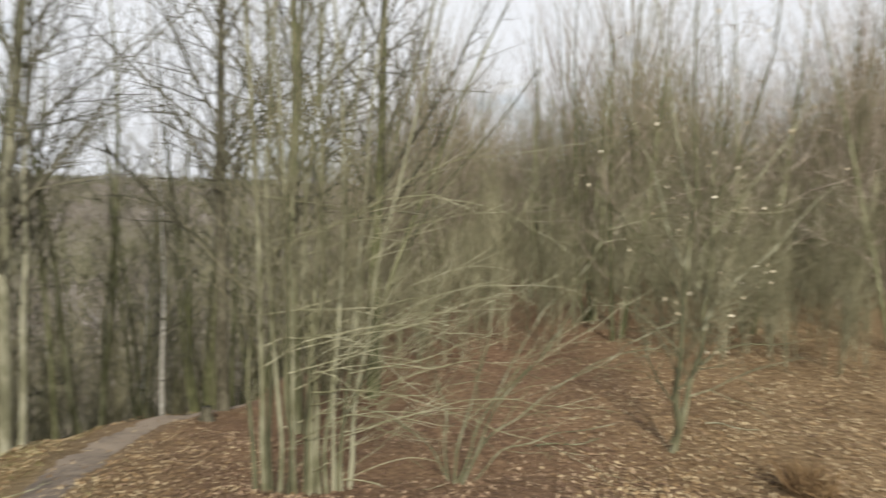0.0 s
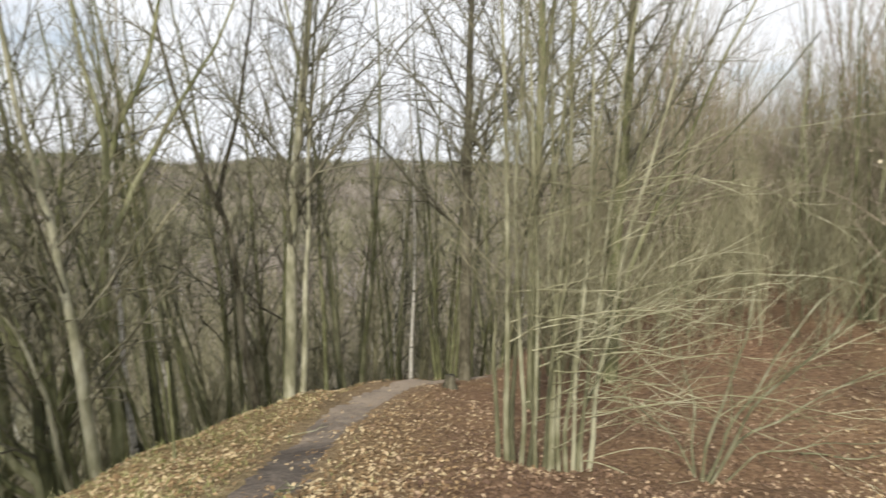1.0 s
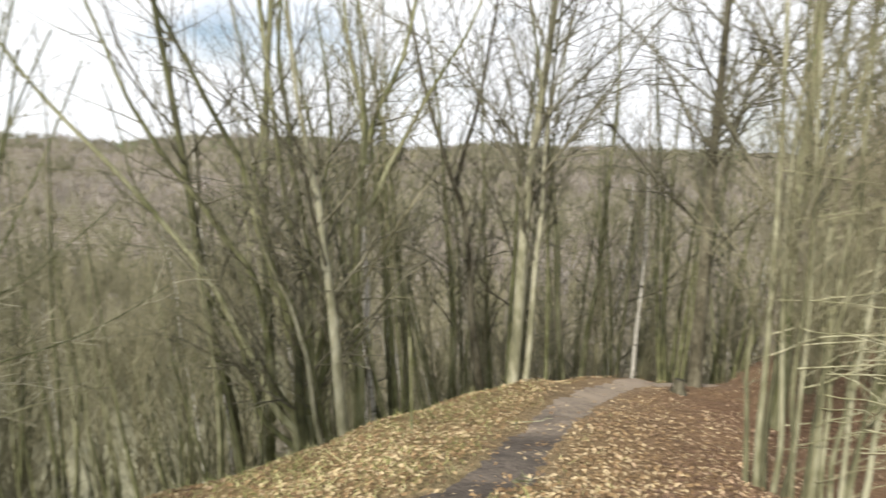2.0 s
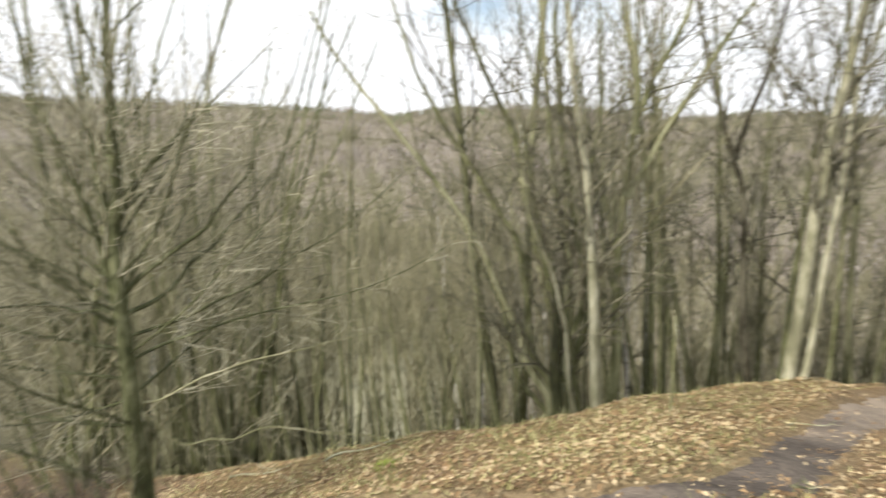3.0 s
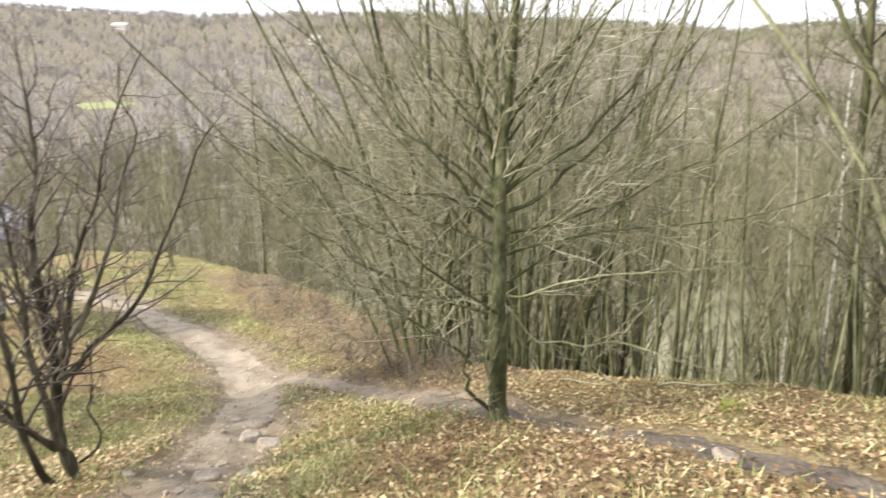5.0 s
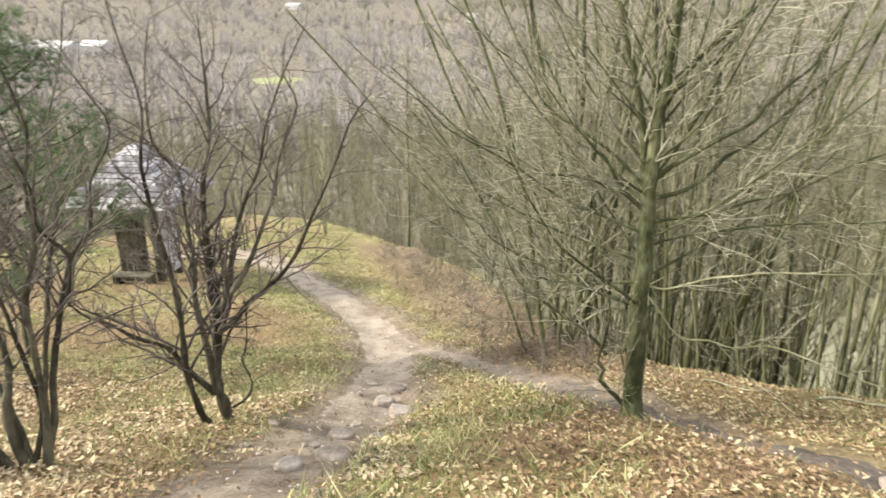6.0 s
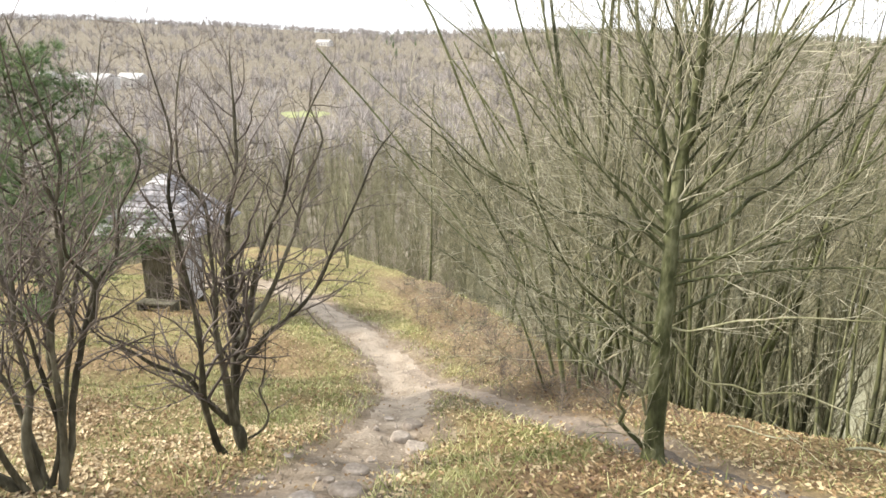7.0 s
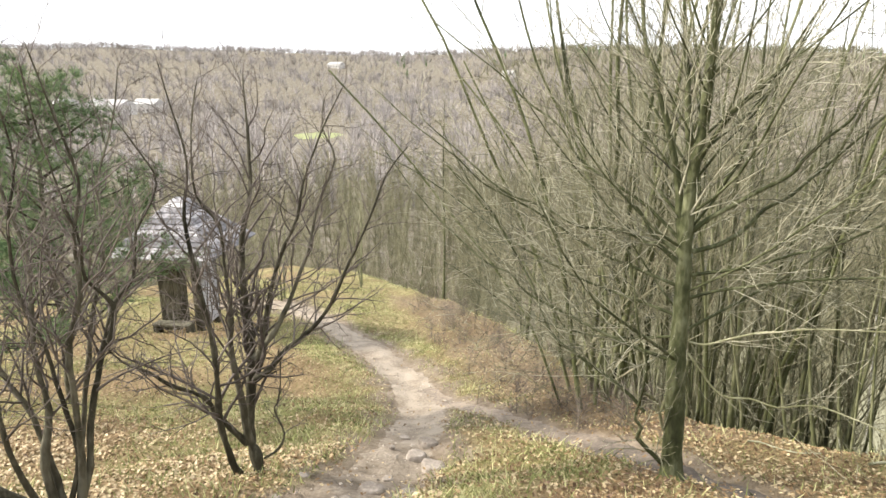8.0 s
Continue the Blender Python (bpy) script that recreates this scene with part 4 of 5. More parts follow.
def hazel():
    """The upright clump, with long level twigs reaching out to one side."""
    rng = random.Random(23)
    root = standing("hazel_clump", "clump of pale upright mossy stems with long level twigs", 11.6, 6.75, 0.0, "bush", "hazel clumps")
    crown = Wood()
    spec = [(4.6, 0.28, 34, 0.20, 0.28, 0.09, 0.05, 3), (5.0, 0.1, 38, 0.44, 0.6, 0.12, 0.02, 3), (5.5, 0.15, 40, 0.46, 0.75, 0.12, 0.0, 3)]
    feet = [(-0.42, -0.03), (-0.30, 0.03), (-0.12, -0.02), (0.02, 0.05), (0.13, -0.03), (0.27, 0.06), (0.36, 0.10), (-0.22, 0.06), (0.2, 0.15), (0.30, 0.24), (-0.05, 0.12), (0.24, 0.36), (-0.36, 0.02), (0.05, 0.01), (0.42, 0.2), (-0.52, -0.06)]
    for i, (x, lean) in enumerate(feet):
        high = rng.uniform(6.2, 8.6) * (1 - max(0, lean) * 0.8) if i < 15 else 3.0
        r0 = rng.uniform(0.024, 0.044)
        line, radii = through_points(rng, [(x, -0.15), (x + lean * 0.4, high * 0.15), (x + lean * 1.6 + rng.gauss(0, 0.05), high * 0.4), (x + lean * 3.4 + rng.gauss(0, 0.1), high * 0.7), (x + lean * 6 + rng.gauss(0, 0.2), high)], r0 * (1 - max(0, lean)), 0.008, 0.016, 0.15)
        w = Wood()
        w.tube(line, radii, 7)
        part("stem", w.mesh("stem", BARK_PALE), root)
        ramify(rng, crown, line, radii, high, 0, spec)
        if i < 12:
            for k in range(4):
                p, d, _ = along(line, rng.uniform(0.05, 0.5))
                way = Vector((rng.uniform(0.5, 1.0), rng.uniform(-0.8, 0.6), rng.uniform(0.0, 0.6)))
                ln = rng.uniform(1.2, 3.5)
                bp, br = stem(rng, p, way, ln, rng.uniform(0.004, 0.008), 0.002, 0.18, 0.13, -0.012)
                level = Wood()
                level.tube(bp, br, 4)
                ramify(rng, level, bp, br, ln, 1, [None, (3.0, 0.2, 30, 0.35, 0.7, 0.08, 0.0, 3)])
                tagged(part("side_twig", level.mesh("side_twig", TWIG_LEVEL), root, "pale level twig"), kind="stuff")
    part("crown", crown.mesh("crown", TWIG), root)
    return root


hazel()
HAZEL = [(2.4, 0.2, 32, 0.42, 0.45, 0.08, -0.01, 3), (3.2, 0.15, 32, 0.44, 0.6, 0.10, 0.0, 3), (3.2, 0.15, 34, 0.44, 0.7, 0.12, 0.0, 3)]
shaped_bush("hazel_clump", "low spreading hazel with pale arching twigs", -1.6, 6.75, 24, [
    ([(0.0, -0.1), (0.25, 0.6), (0.6, 1.2), (1.0, 1.8), (1.6, 2.4)], 0.02),
    ([(0.02, -0.1), (0.35, 0.45), (0.9, 0.8), (1.6, 1.2), (2.4, 1.35)], 0.018),
    ([(0.0, -0.1), (0.15, 0.8), (0.35, 1.6), (0.5, 2.6), (0.8, 3.4)], 0.022),
    ([(-0.05, -0.1), (-0.1, 0.6), (-0.3, 1.2), (-0.4, 2.0)], 0.016),
    ([(0.05, -0.1), (0.5, 0.3), (1.1, 0.45), (1.9, 0.5)], 0.014),
    ([(-0.02, -0.1), (-0.3, 0.35), (-0.8, 0.6), (-1.2, 0.65)], 0.013),
    ([(0.03, -0.1), (0.4, 0.9), (0.9, 1.6), (1.3, 2.6), (1.9, 3.3)], 0.02),
], BARK_PALE, TWIG_PALE, HAZEL, 0.5, "hazel clumps")
shaped_bush("hawthorn_bush", "mossy twin-stemmed young tree with a dense olive crown", -20.2, 8.15, 25, [
    ([(0.0, -0.1), (0.03, 0.7), (0.07, 1.39), (0.13, 2.73), (0.14, 3.71), (0.11, 5.3), (0.1, 6.4)], 0.055),
    ([(0.03, 0.1), (0.2, 0.9), (0.31, 1.68), (0.36, 2.87), (0.4, 4.02), (0.32, 5.3), (0.4, 6.2)], 0.045),
    ([(0.25, 2.0), (0.58, 2.9), (1.02, 3.5), (1.4, 4.2), (1.7, 5.2)], 0.022),
    ([(0.1, 2.2), (-0.2, 3.0), (-0.55, 3.9), (-0.8, 5.0)], 0.02),
    ([(0.32, 1.5), (0.7, 2.1), (1.3, 2.7), (1.9, 3.3)], 0.02),
    ([(0.08, 1.8), (-0.4, 2.5), (-0.9, 3.2), (-1.3, 4.2)], 0.018),
    ([(0.3, 1.1), (0.65, 1.3), (0.95, 1.33), (1.5, 1.4)], 0.014),
    ([(0.05, 1.6), (-0.3, 1.5), (-0.61, 1.34), (-1.29, 1.0)], 0.012),
    ([(0.35, 2.9), (0.7, 3.9), (0.9, 5.0), (1.0, 6.2)], 0.022),
    ([(0.12, 3.0), (-0.1, 4.0), (-0.3, 5.2), (-0.4, 6.2)], 0.022),
], BARK_PALE, TWIG, [(4.2, 0.12, 42, 0.30, 0.40, 0.12, 0.03, 3), (6.0, 0.12, 44, 0.48, 0.55, 0.16, 0.02, 3), (6.0, 0.15, 44, 0.46, 0.6, 0.16, 0.0, 3)], 0.5, "", 140)


def single(name, label, left, r, seed, lines, bark, twig=None, spec=None, sink=0.0, group=""):
    """A tree of one or more shaped trunks."""
    rng = random.Random(seed)
    root = standing(name, label, left, r, sink, "tree", group)
    crown = Wood()
    for pts, r0 in lines:
        line, radii = through_points(rng, pts, r0, r0 * 0.2, 0.015, 0.15)
        radii[0] *= 1.3
        w = Wood()
        w.tube(line, radii, 9)
        part("trunk", w.mesh("trunk", bark), root)
        ramify(rng, crown, line, radii, length_of(line), 0, spec or NET)
    part("crown", crown.mesh("crown", twig or TWIG_BACKLIT), root)
    return root


single("ash_tree", "pale twin-trunked bare tree at the edge of the path", 34.4, 10.6, 31, [
    ([(0, -0.3), (0.12, 2.2), (0.26, 4.0), (0.55, 6.5), (0.75, 9.0), (0.8, 12)], 0.11),
    ([(0.2, -0.3), (0.34, 2.0), (0.42, 3.6), (0.66, 6.5), (0.95, 10)], 0.06),
], BARK_ASH)
single("woodland_tree", TALL_LABEL, 36.6, 11.2, 32, [([(0, -0.3), (-0.25, 1.6), (-0.4, 3.4), (-0.8, 4.6), (-1.3, 6.6), (-1.7, 9)], 0.085), ([(-0.55, 3.9), (-0.2, 5.2), (0.1, 7.0), (0.2, 9.5)], 0.05)], BARK_DARK, group="tall trees")
single("alder_tree", "many-stemmed mossy tree fanning from a thick stool", 53.2, 8.8, 34, [
    ([(0.0, -0.5), (-0.05, 0.5), (-0.29, 0.84), (-0.49, 1.44), (-1.04, 2.59), (-1.78, 3.62), (-2.58, 4.57), (-3.3, 5.6)], 0.085),
    ([(0.0, -0.5), (0.0, 0.5), (-0.32, 1.15), (-0.55, 2.64), (-1.05, 3.46), (-1.53, 4.13), (-1.95, 4.9), (-2.5, 6.4)], 0.085),
    ([(0.05, -0.5), (0.04, 0.5), (-0.01, 1.51), (-0.23, 2.52), (-0.63, 4.03), (-0.98, 4.75), (-1.7, 6.2)], 0.10),
    ([(0.1, -0.5), (0.11, 0.5), (0.13, 1.52), (0.12, 2.41), (-0.1, 3.38), (-0.22, 4.38), (-0.5, 7.0)], 0.11),
    ([(0.14, -0.5), (0.18, 0.5), (0.36, 1.56), (0.21, 2.71), (-0.05, 4.06), (-0.18, 5.33), (-0.2, 7.4)], 0.085),
    ([(0.30, -0.5), (0.32, 0.46), (0.2, 1.23), (-0.12, 2.46), (-0.3, 3.0), (-0.6, 4.4)], 0.05),
    ([(-0.05, 0.3), (-0.5, 0.8), (-0.75, 1.8), (-1.3, 2.9), (-1.9, 3.8), (-2.2, 5.0)], 0.045),
    ([(0.1, 0.8), (0.35, 2.0), (0.3, 3.2), (0.45, 4.4), (0.3, 6.0)], 0.055),
    ([(0.0, 1.5), (-0.35, 2.8), (-0.5, 3.6), (-0.4, 4.6), (-0.7, 6.0)], 0.05),
], BARK, TWIG_BACKLIT, NET)
single("ash_tree", "dark mossy forked tree beside the pale ash", 48.6, 9.0, 46, [
    ([(0.1, -0.5), (0.08, 0.7), (0.05, 1.6), (0.1, 3.2), (0.15, 4.0), (0.35, 4.6), (0.75, 5.5), (1.1, 7.5)], 0.095),
    ([(0.1, 3.1), (0.5, 3.9), (1.0, 4.8), (1.5, 5.6), (2.1, 7.0)], 0.05),
    ([(0.15, 3.9), (0.1, 4.8), (-0.05, 5.6), (-0.2, 7.6)], 0.055),
], BARK, TWIG, NET)
single("ash_tree", "pale smooth-trunked bare tree at the wood's edge", 49.5, 8.3, 35, [
    ([(0.0, -0.4), (-0.14, 1.5), (-0.25, 2.5), (-0.38, 3.4), (-0.56, 4.6), (-0.9, 8.5)], 0.085),
    ([(-0.22, -0.4), (-0.45, 1.0), (-0.65, 1.8), (-1.0, 2.8), (-1.2, 4.2)], 0.038),
], BARK_ASH)
single("birch_tree", "slender birch with white peeling bark and dark bands", 47.0, 9.6, 36, [([(0, -0.4), (-0.05, 1.6), (-0.1, 3.6), (0.1, 5.6), (0.3, 9.0)], 0.045)], BIRCH, TWIG, POLE, group="birches")
single("birch_tree", "slender birch with white peeling bark and dark bands", 46.8, 12.5, 37, [([(0, -0.4), (-0.05, 2.6), (-0.1, 5.6), (0.1, 10.0)], 0.06)], BIRCH, TWIG, POLE, group="birches")
single("birch_tree", "slender birch with white peeling bark and dark bands", 23.4, 14.5, 38, [([(0, -0.4), (0.1, 2.6), (0.1, 5.6), (0.0, 11.0)], 0.055)], BIRCH, TWIG, FINE, group="birches")
single("woodland_tree", TALL_LABEL, 18.6, 13.2, 39, [([(0, -0.4), (0.05, 2.8), (0.1, 5.5), (0.2, 8.5), (0.1, 13)], 0.15)], BARK_DARK, group="tall trees")
single("woodland_tree", TALL_LABEL, 12.6, 11.0, 40, [([(0, -0.4), (0.0, 2.8), (0.1, 5.5), (0.1, 8.5), (0.3, 12)], 0.13)], BARK, group="tall trees")
single("woodland_tree", TALL_LABEL, 5.8, 12.2, 41, [([(0, -0.4), (0.05, 2.8), (0.2, 5.5), (0.3, 8.5), (0.3, 12)], 0.15), ([(0.1, 1.5), (0.7, 3.2), (1.6, 5.5), (2.6, 7.5)], 0.06)], BARK, group="tall trees")


def fan_tree(label, left, r, seed, fans, twig=TWIG):
    """Many slim stems from one stool, spreading like a fan, with long whips. fans: stems, lean at the foot, lean at the top, height, thickness."""
    rng = random.Random(seed)
    root = standing("alder_tree", label, left, r)
    spec = [(2.2, 0.16, 38, 0.30, 0.36, 0.09, 0.03, 3), (4.0, 0.10, 34, 0.44, 0.55, 0.10, 0.01, 3), (3.6, 0.15, 36, 0.44, 0.7, 0.12, 0.0, 3)]
    crown = Wood()
    for count, lean0, lean1, high, thick in fans:
        for i in range(count):
            lean = lean0 + (lean1 - lean0) * (i + rng.random()) / count
            x, h, r0 = 0.4 * lean + rng.gauss(0, 0.28), high * rng.uniform(0.75, 1.1), thick * rng.uniform(0.7, 1.2)
            pts = [(x, -0.6), (x + lean * 0.22 * h, 0.28 * h), (x + lean * 0.55 * h, 0.6 * h), (x + lean * 1.05 * h, h)]
            line, radii = through_points(rng, pts, r0, 0.014, 0.05, 0.35)
            away = Vector((0, rng.gauss(0, 0.6), 0))
            line = [q + away for q in line]
            w = Wood()
            w.tube(line, radii, 7)
            part("trunk", w.mesh("trunk", BARK_ALDER), root)
            ramify(rng, crown, line, radii, length_of(line), 0, spec)
    part("crown", crown.mesh("crown", twig), root)
    return root


fan_tree("many-stemmed mossy tree with stems fanning out", 90.0, 10.4, 44, [(7, -0.42, -0.08, 8.4, 0.044), (6, -0.12, 0.15, 9.0, 0.052), (3, 0.1, 0.32, 8.4, 0.044), (4, -0.8, -0.4, 5.0, 0.02)])
fan_tree("many-stemmed mossy tree leaning over the bank", 82.2, 10.6, 45, [(6, -0.15, 0.2, 8.4, 0.044), (4, 0.15, 0.42, 8.0, 0.04)])


def sapling():
    root = standing("sapling", "thin pale broken-topped sapling in dead leaves", 44.1, 7.35)
    w = Wood()
    w.tube(*through_points(random.Random(4), [(0, -0.1), (0.0, 0.4), (-0.02, 1.12)], 0.021, 0.011, 0.01, 0.02), 7)
    part("trunk", w.mesh("trunk", BARK), root)
    return root


sapling()


def stump():
    root = standing("tree_stump", "low dark weathered stump beyond the crest", 20.0, 12.2, 0.0, "stump")
    rng = random.Random(8)
    w = Wood()
    pts = [Vector((0, 0, -0.1)), Vector((0, 0, 0.05)), Vector((0.01, 0, 0.12)), Vector((0.02, 0, 0.26))]
    w.tube(pts, [0.2, 0.15, 0.11, 0.10], 12)
    w.f.append(tuple(range(36, 48)))
    part("trunk", w.mesh("trunk", BARK_DARK), root)
    return root


stump()


def pine():
    """A small pine: trunk, limbs, and needles set in tufts along them."""
    rng = random.Random(61)
    root = standing("pine_tree", "small dark green pine on the slope below the path", 135.2, 11.5)
    trunk, radii = through_points(rng, [(0, -0.2), (0.05, 1.0), (-0.02, 2.3), (0.05, 3.6), (0.0, 4.7)], 0.08, 0.015, 0.02, 0.1)
    w = Wood()
    w.tube(trunk, radii, 8)
    part("trunk", w.mesh("trunk", BARK_DARK), root)
    verts, tris = [], []
    limbs = Wood()
    for i in range(56):
        s = 0.24 + 0.74 * i / 56
        p, d, _ = along(trunk, s)
        ln = (3.0 - 2.1 * s) * rng.uniform(0.6, 1.1)
        bp, br = stem(rng, p, sideways(rng, d, 74 * rng.uniform(0.8, 1.1), i * 2.4), ln, 0.02, 0.004, 0.25, 0.08, 0.05)
        limbs.tube(bp, br, 4)
        for _ in range(int(27 * ln)):
            q, e, _ = along(bp, rng.uniform(0.3, 1.0))
            q = q + Vector((rng.gauss(0, 0.10), rng.gauss(0, 0.10), rng.gauss(0, 0.06)))
            for _ in range(24):
                way = (e * 0.5 + Vector((rng.gauss(0, 0.6), rng.gauss(0, 0.6), rng.gauss(0.2, 0.5)))).normalized()
                side = way.cross(Vector((rng.gauss(0, 1), rng.gauss(0, 1), rng.gauss(0, 1)))).normalized() * 0.004
                k = len(verts)
                verts += [q - side, q + side, q + way * rng.uniform(0.10, 0.20)]
                tris.append((k, k + 1, k + 2))
    part("bough_frame", limbs.mesh("bough_frame", BARK_DARK), root)
    part("needles", mesh_of("needles", verts, tris, NEEDLE, False), root, "dark green needles")
    return root


pine()


# ---- stones, shelter, houses ----
def stone(left, r, wide, high, seed, label):
    rng = random.Random(seed)
    bm = bmesh.new()
    bmesh.ops.create_icosphere(bm, subdivisions=3, radius=0.5)
    for v in bm.verts:
        n = noise.noise(v.co * 2.2 + Vector((seed, 0, 0))) * 0.28 + noise.noise(v.co * 6 + Vector((0, seed, 0))) * 0.06
        v.co *= 1 + n
        v.co.x *= wide * 0.76
        v.co.y *= wide * 0.55
        v.co.z = max(min(v.co.z, 0.26), -0.4) * high * 1.6
    me = bpy.data.meshes.new("stone")
    bm.to_mesh(me)
    bm.free()
    me.materials.append(STONE)
    me.polygons.foreach_set("use_smooth", [True] * len(me.polygons))
    ob = new("stone", me)
    ob.matrix_basis = Matrix.Translation(at(left, r) + Vector((0, 0, -0.02))) @ pose(0, 0, 0, 0, 5, left + rng.uniform(-30, 30))
    return tagged(ob, label, "stone", "stones in the path")


stone(108.0, 8.16, 0.34, 0.13, 1, "flat grey stone set in the earth path")
stone(109.2, 7.73, 0.36, 0.14, 2, "flat grey stone set in the earth path")
stone(107.7, 7.35, 0.40, 0.15, 3, "pinkish flat stone set in the earth path")
stone(113.6, 6.1, 0.32, 0.11, 4, "flat grey stone set in the earth path")
stone(110.6, 6.0, 0.28, 0.10, 5, "flat mossy grey stone at the path's edge")
stone(118.4, 5.15, 0.28, 0.10, 6, "flat grey stone set in the earth path")
stone(114.8, 5.3, 0.36, 0.09, 8, "flat grey stone set in the earth path")
stone(71.5, 4.65, 0.26, 0.06, 7, "flat grey stone in the narrow dark path")
for k, (left, r) in enumerate(((121.5, 6.0), (119.0, 6.5), (112.0, 6.7), (111.2, 8.0), (116.0, 5.7), (109.9, 8.6))):
    stone(left, r, 0.11 + 0.03 * (k % 3), 0.06, 20 + k, "small half-buried stone in the earth path")


def box(sx, sy, sz, bevel=0.0):
    bm = bmesh.new()
    bmesh.ops.create_cube(bm, size=1.0)
    for v in bm.verts:
        v.co = Vector((v.co.x * sx, v.co.y * sy, v.co.z * sz))
    if bevel:
        bmesh.ops.bevel(bm, geom=bm.edges[:], offset=bevel, segments=1, affect="EDGES")
    return bm


def solid(bm, mat, name="block"):
    me = bpy.data.meshes.new(name)
    bm.to_mesh(me)
    bm.free()
    me.materials.append(mat)
    return me


def house(left, r, wide, deep, high, roof, turn, label, wall_mat=None, floors=1, name="house"):
    root = thing(name, label, "house")
    root.matrix_basis = Matrix.Translation(at(left, r)) @ pose(0, 0, 0, 0, 0, left + turn)
    part("wall", solid(box(wide, deep, high + 2), wall_mat or PLASTER, "wall"), root, place=pose(0, 0, high / 2 - 1))
    o, h = 0.4, roof
    v = [(-wide / 2 - o, -deep / 2 - o, high), (wide / 2 + o, -deep / 2 - o, high), (wide / 2 + o, deep / 2 + o, high), (-wide / 2 - o, deep / 2 + o, high), (-wide / 2 - o, 0, high + h), (wide / 2 + o, 0, high + h)]
    part("roof", mesh_of("roof", v, [(0, 1, 5, 4), (2, 3, 4, 5), (0, 4, 3), (1, 2, 5), (3, 2, 1, 0)], TILE, False), root)
    n = max(2, int(wide / 3))
    pane = solid(box(1.1, 0.08, 1.3), GLASS_DARK, "window")
    for f in range(floors):
        for i in range(n):
            part("window", pane, root, place=pose(-wide / 2 + wide * (i + 0.5) / n, -deep / 2 - 0.02, 1.5 + 2.7 * f))
    return root


house(113.0, 760, 17, 9, 3.6, 2.6, -35, "low white house among bare trees on the far hill")
house(130.5, 405, 26, 11, 5, 3.0, -50, "long pale building in the valley")
house(127.8, 430, 15, 10, 5, 3.0, -40, "pale building in the valley")
house(133.5, 420, 14, 9, 4.5, 3.0, -60, "pale building in the valley")
house(98.5, 560, 9, 8, 3.5, 3, -30, "small white house on the far slope")


def shelter():
    root = thing("shelter", "small open wooden shelter with a weathered pale roof on the ridge", "shelter")
    root.matrix_basis = Matrix.Translation(at(126.3, 17.2)) @ pose(0, 0, 0, 0, 0, 126 - 29)
    post = solid(box(0.16, 0.16, 2.4, 0.012), BARK_DARK, "post")
    for x in (-0.42, 0.42):
        for y in (-0.42, 0.42):
            part("post", post, root, place=pose(x, y, 0.9))
    board = solid(box(0.12, 0.03, 1.75, 0.004), BOARD, "board")
    for i in range(6):                   # the closed side, of pale weathered boards
        part("board", board, root, place=pose(0.51, -0.31 + 0.124 * i, 1.05, 0, 0, 90))
    plank = solid(box(0.11, 0.03, 1.7, 0.004), BARK_DARK, "plank")
    for i in range(3):
        part("plank", plank, root, place=pose(-0.28 + 0.114 * i, -0.51, 0.85))
    beam = solid(box(2.1, 0.12, 0.14, 0.01), BARK_DARK, "beam")
    for y in (-0.42, 0.42):
        part("beam", beam, root, place=pose(0, y, 2.1))
    rafter = solid(box(0.10, 2.2, 0.10, 0.01), BARK_DARK, "rafter")
    for x in (-0.95, 0.0, 0.95):
        part("rafter", rafter, root, place=pose(x, 0, 2.06))
    eave, top, low, high, thick, courses = 1.25, 0.08, 2.02, 3.2, 0.035, 11
    for k in range(4):
        for i in range(courses):
            u0, u1 = i / courses, (i + 1.25) / courses
            e0, e1 = eave + (top - eave) * u0, eave + (top - eave) * min(u1, 1)
            z0, z1 = low + (high - low) * u0 + 0.035, low + (high - low) * min(u1, 1)
            bm = bmesh.new()
            c = [(-e0, -e0, z0), (e0, -e0, z0), (e1, -e1, z1), (-e1, -e1, z1)]
            lower = [bm.verts.new(p) for p in c]
            upper = [bm.verts.new((p[0], p[1], p[2] + thick)) for p in c]
            bm.faces.new(lower[::-1])
            bm.faces.new(upper)
            for m in range(4):
                n = (m + 1) % 4
                bm.faces.new((lower[m], lower[n], upper[n], upper[m]))
            part("roof_board", solid(bm, ROOF, "roof_board"), root, place=pose(0, 0, 0, 0, 0, 90 * k))
    part("bench", solid(box(0.9, 0.3, 0.06, 0.01), BARK_DARK, "bench"), root, place=pose(0, -0.85, 0.40))
    for x in (-0.4, 0.4):
        part("bench_leg", solid(box(0.08, 0.3, 0.5, 0.005), BARK_DARK, "bench_leg"), root, place=pose(x, -0.85, 0.12))
    return root


shelter()


# ---- small things on the ground ----
def fallen_branch(left, r, turn, length, thick, seed, label):
    rng = random.Random(seed)
    root = thing("fallen_branch", label, "branch", "fallen branches", at(left, r))
    root.rotation_euler = (0, 0, radians(left + turn))
    pts = []
    for i in range(9):
        x = length * (i / 8 - 0.5)
        c = root.matrix_basis @ Vector((x, 0.06 * math.sin(i), 0))
        pts.append(Vector((x, 0.06 * math.sin(i), height(c.x, c.y) - root.location.z + thick * 1.2 + rng.uniform(0, 0.015))))
    w = Wood()
    w.tube(pts, [thick * (1 - 0.08 * i) for i in range(9)], 6)
    part("stick", w.mesh("stick", BARK_PALE), root)
    for i in (2, 4, 6):
        way = Vector((0.6, rng.choice((-1, 1)) * 0.7, 0.25))
        t = Wood()
        t.tube(*stem(rng, pts[i], way, length * 0.25, thick * 0.5, 0.003, 0.2, 0.1, 0.0), 4)
        part("side_twig", t.mesh("side_twig", TWIG_PALE), root)


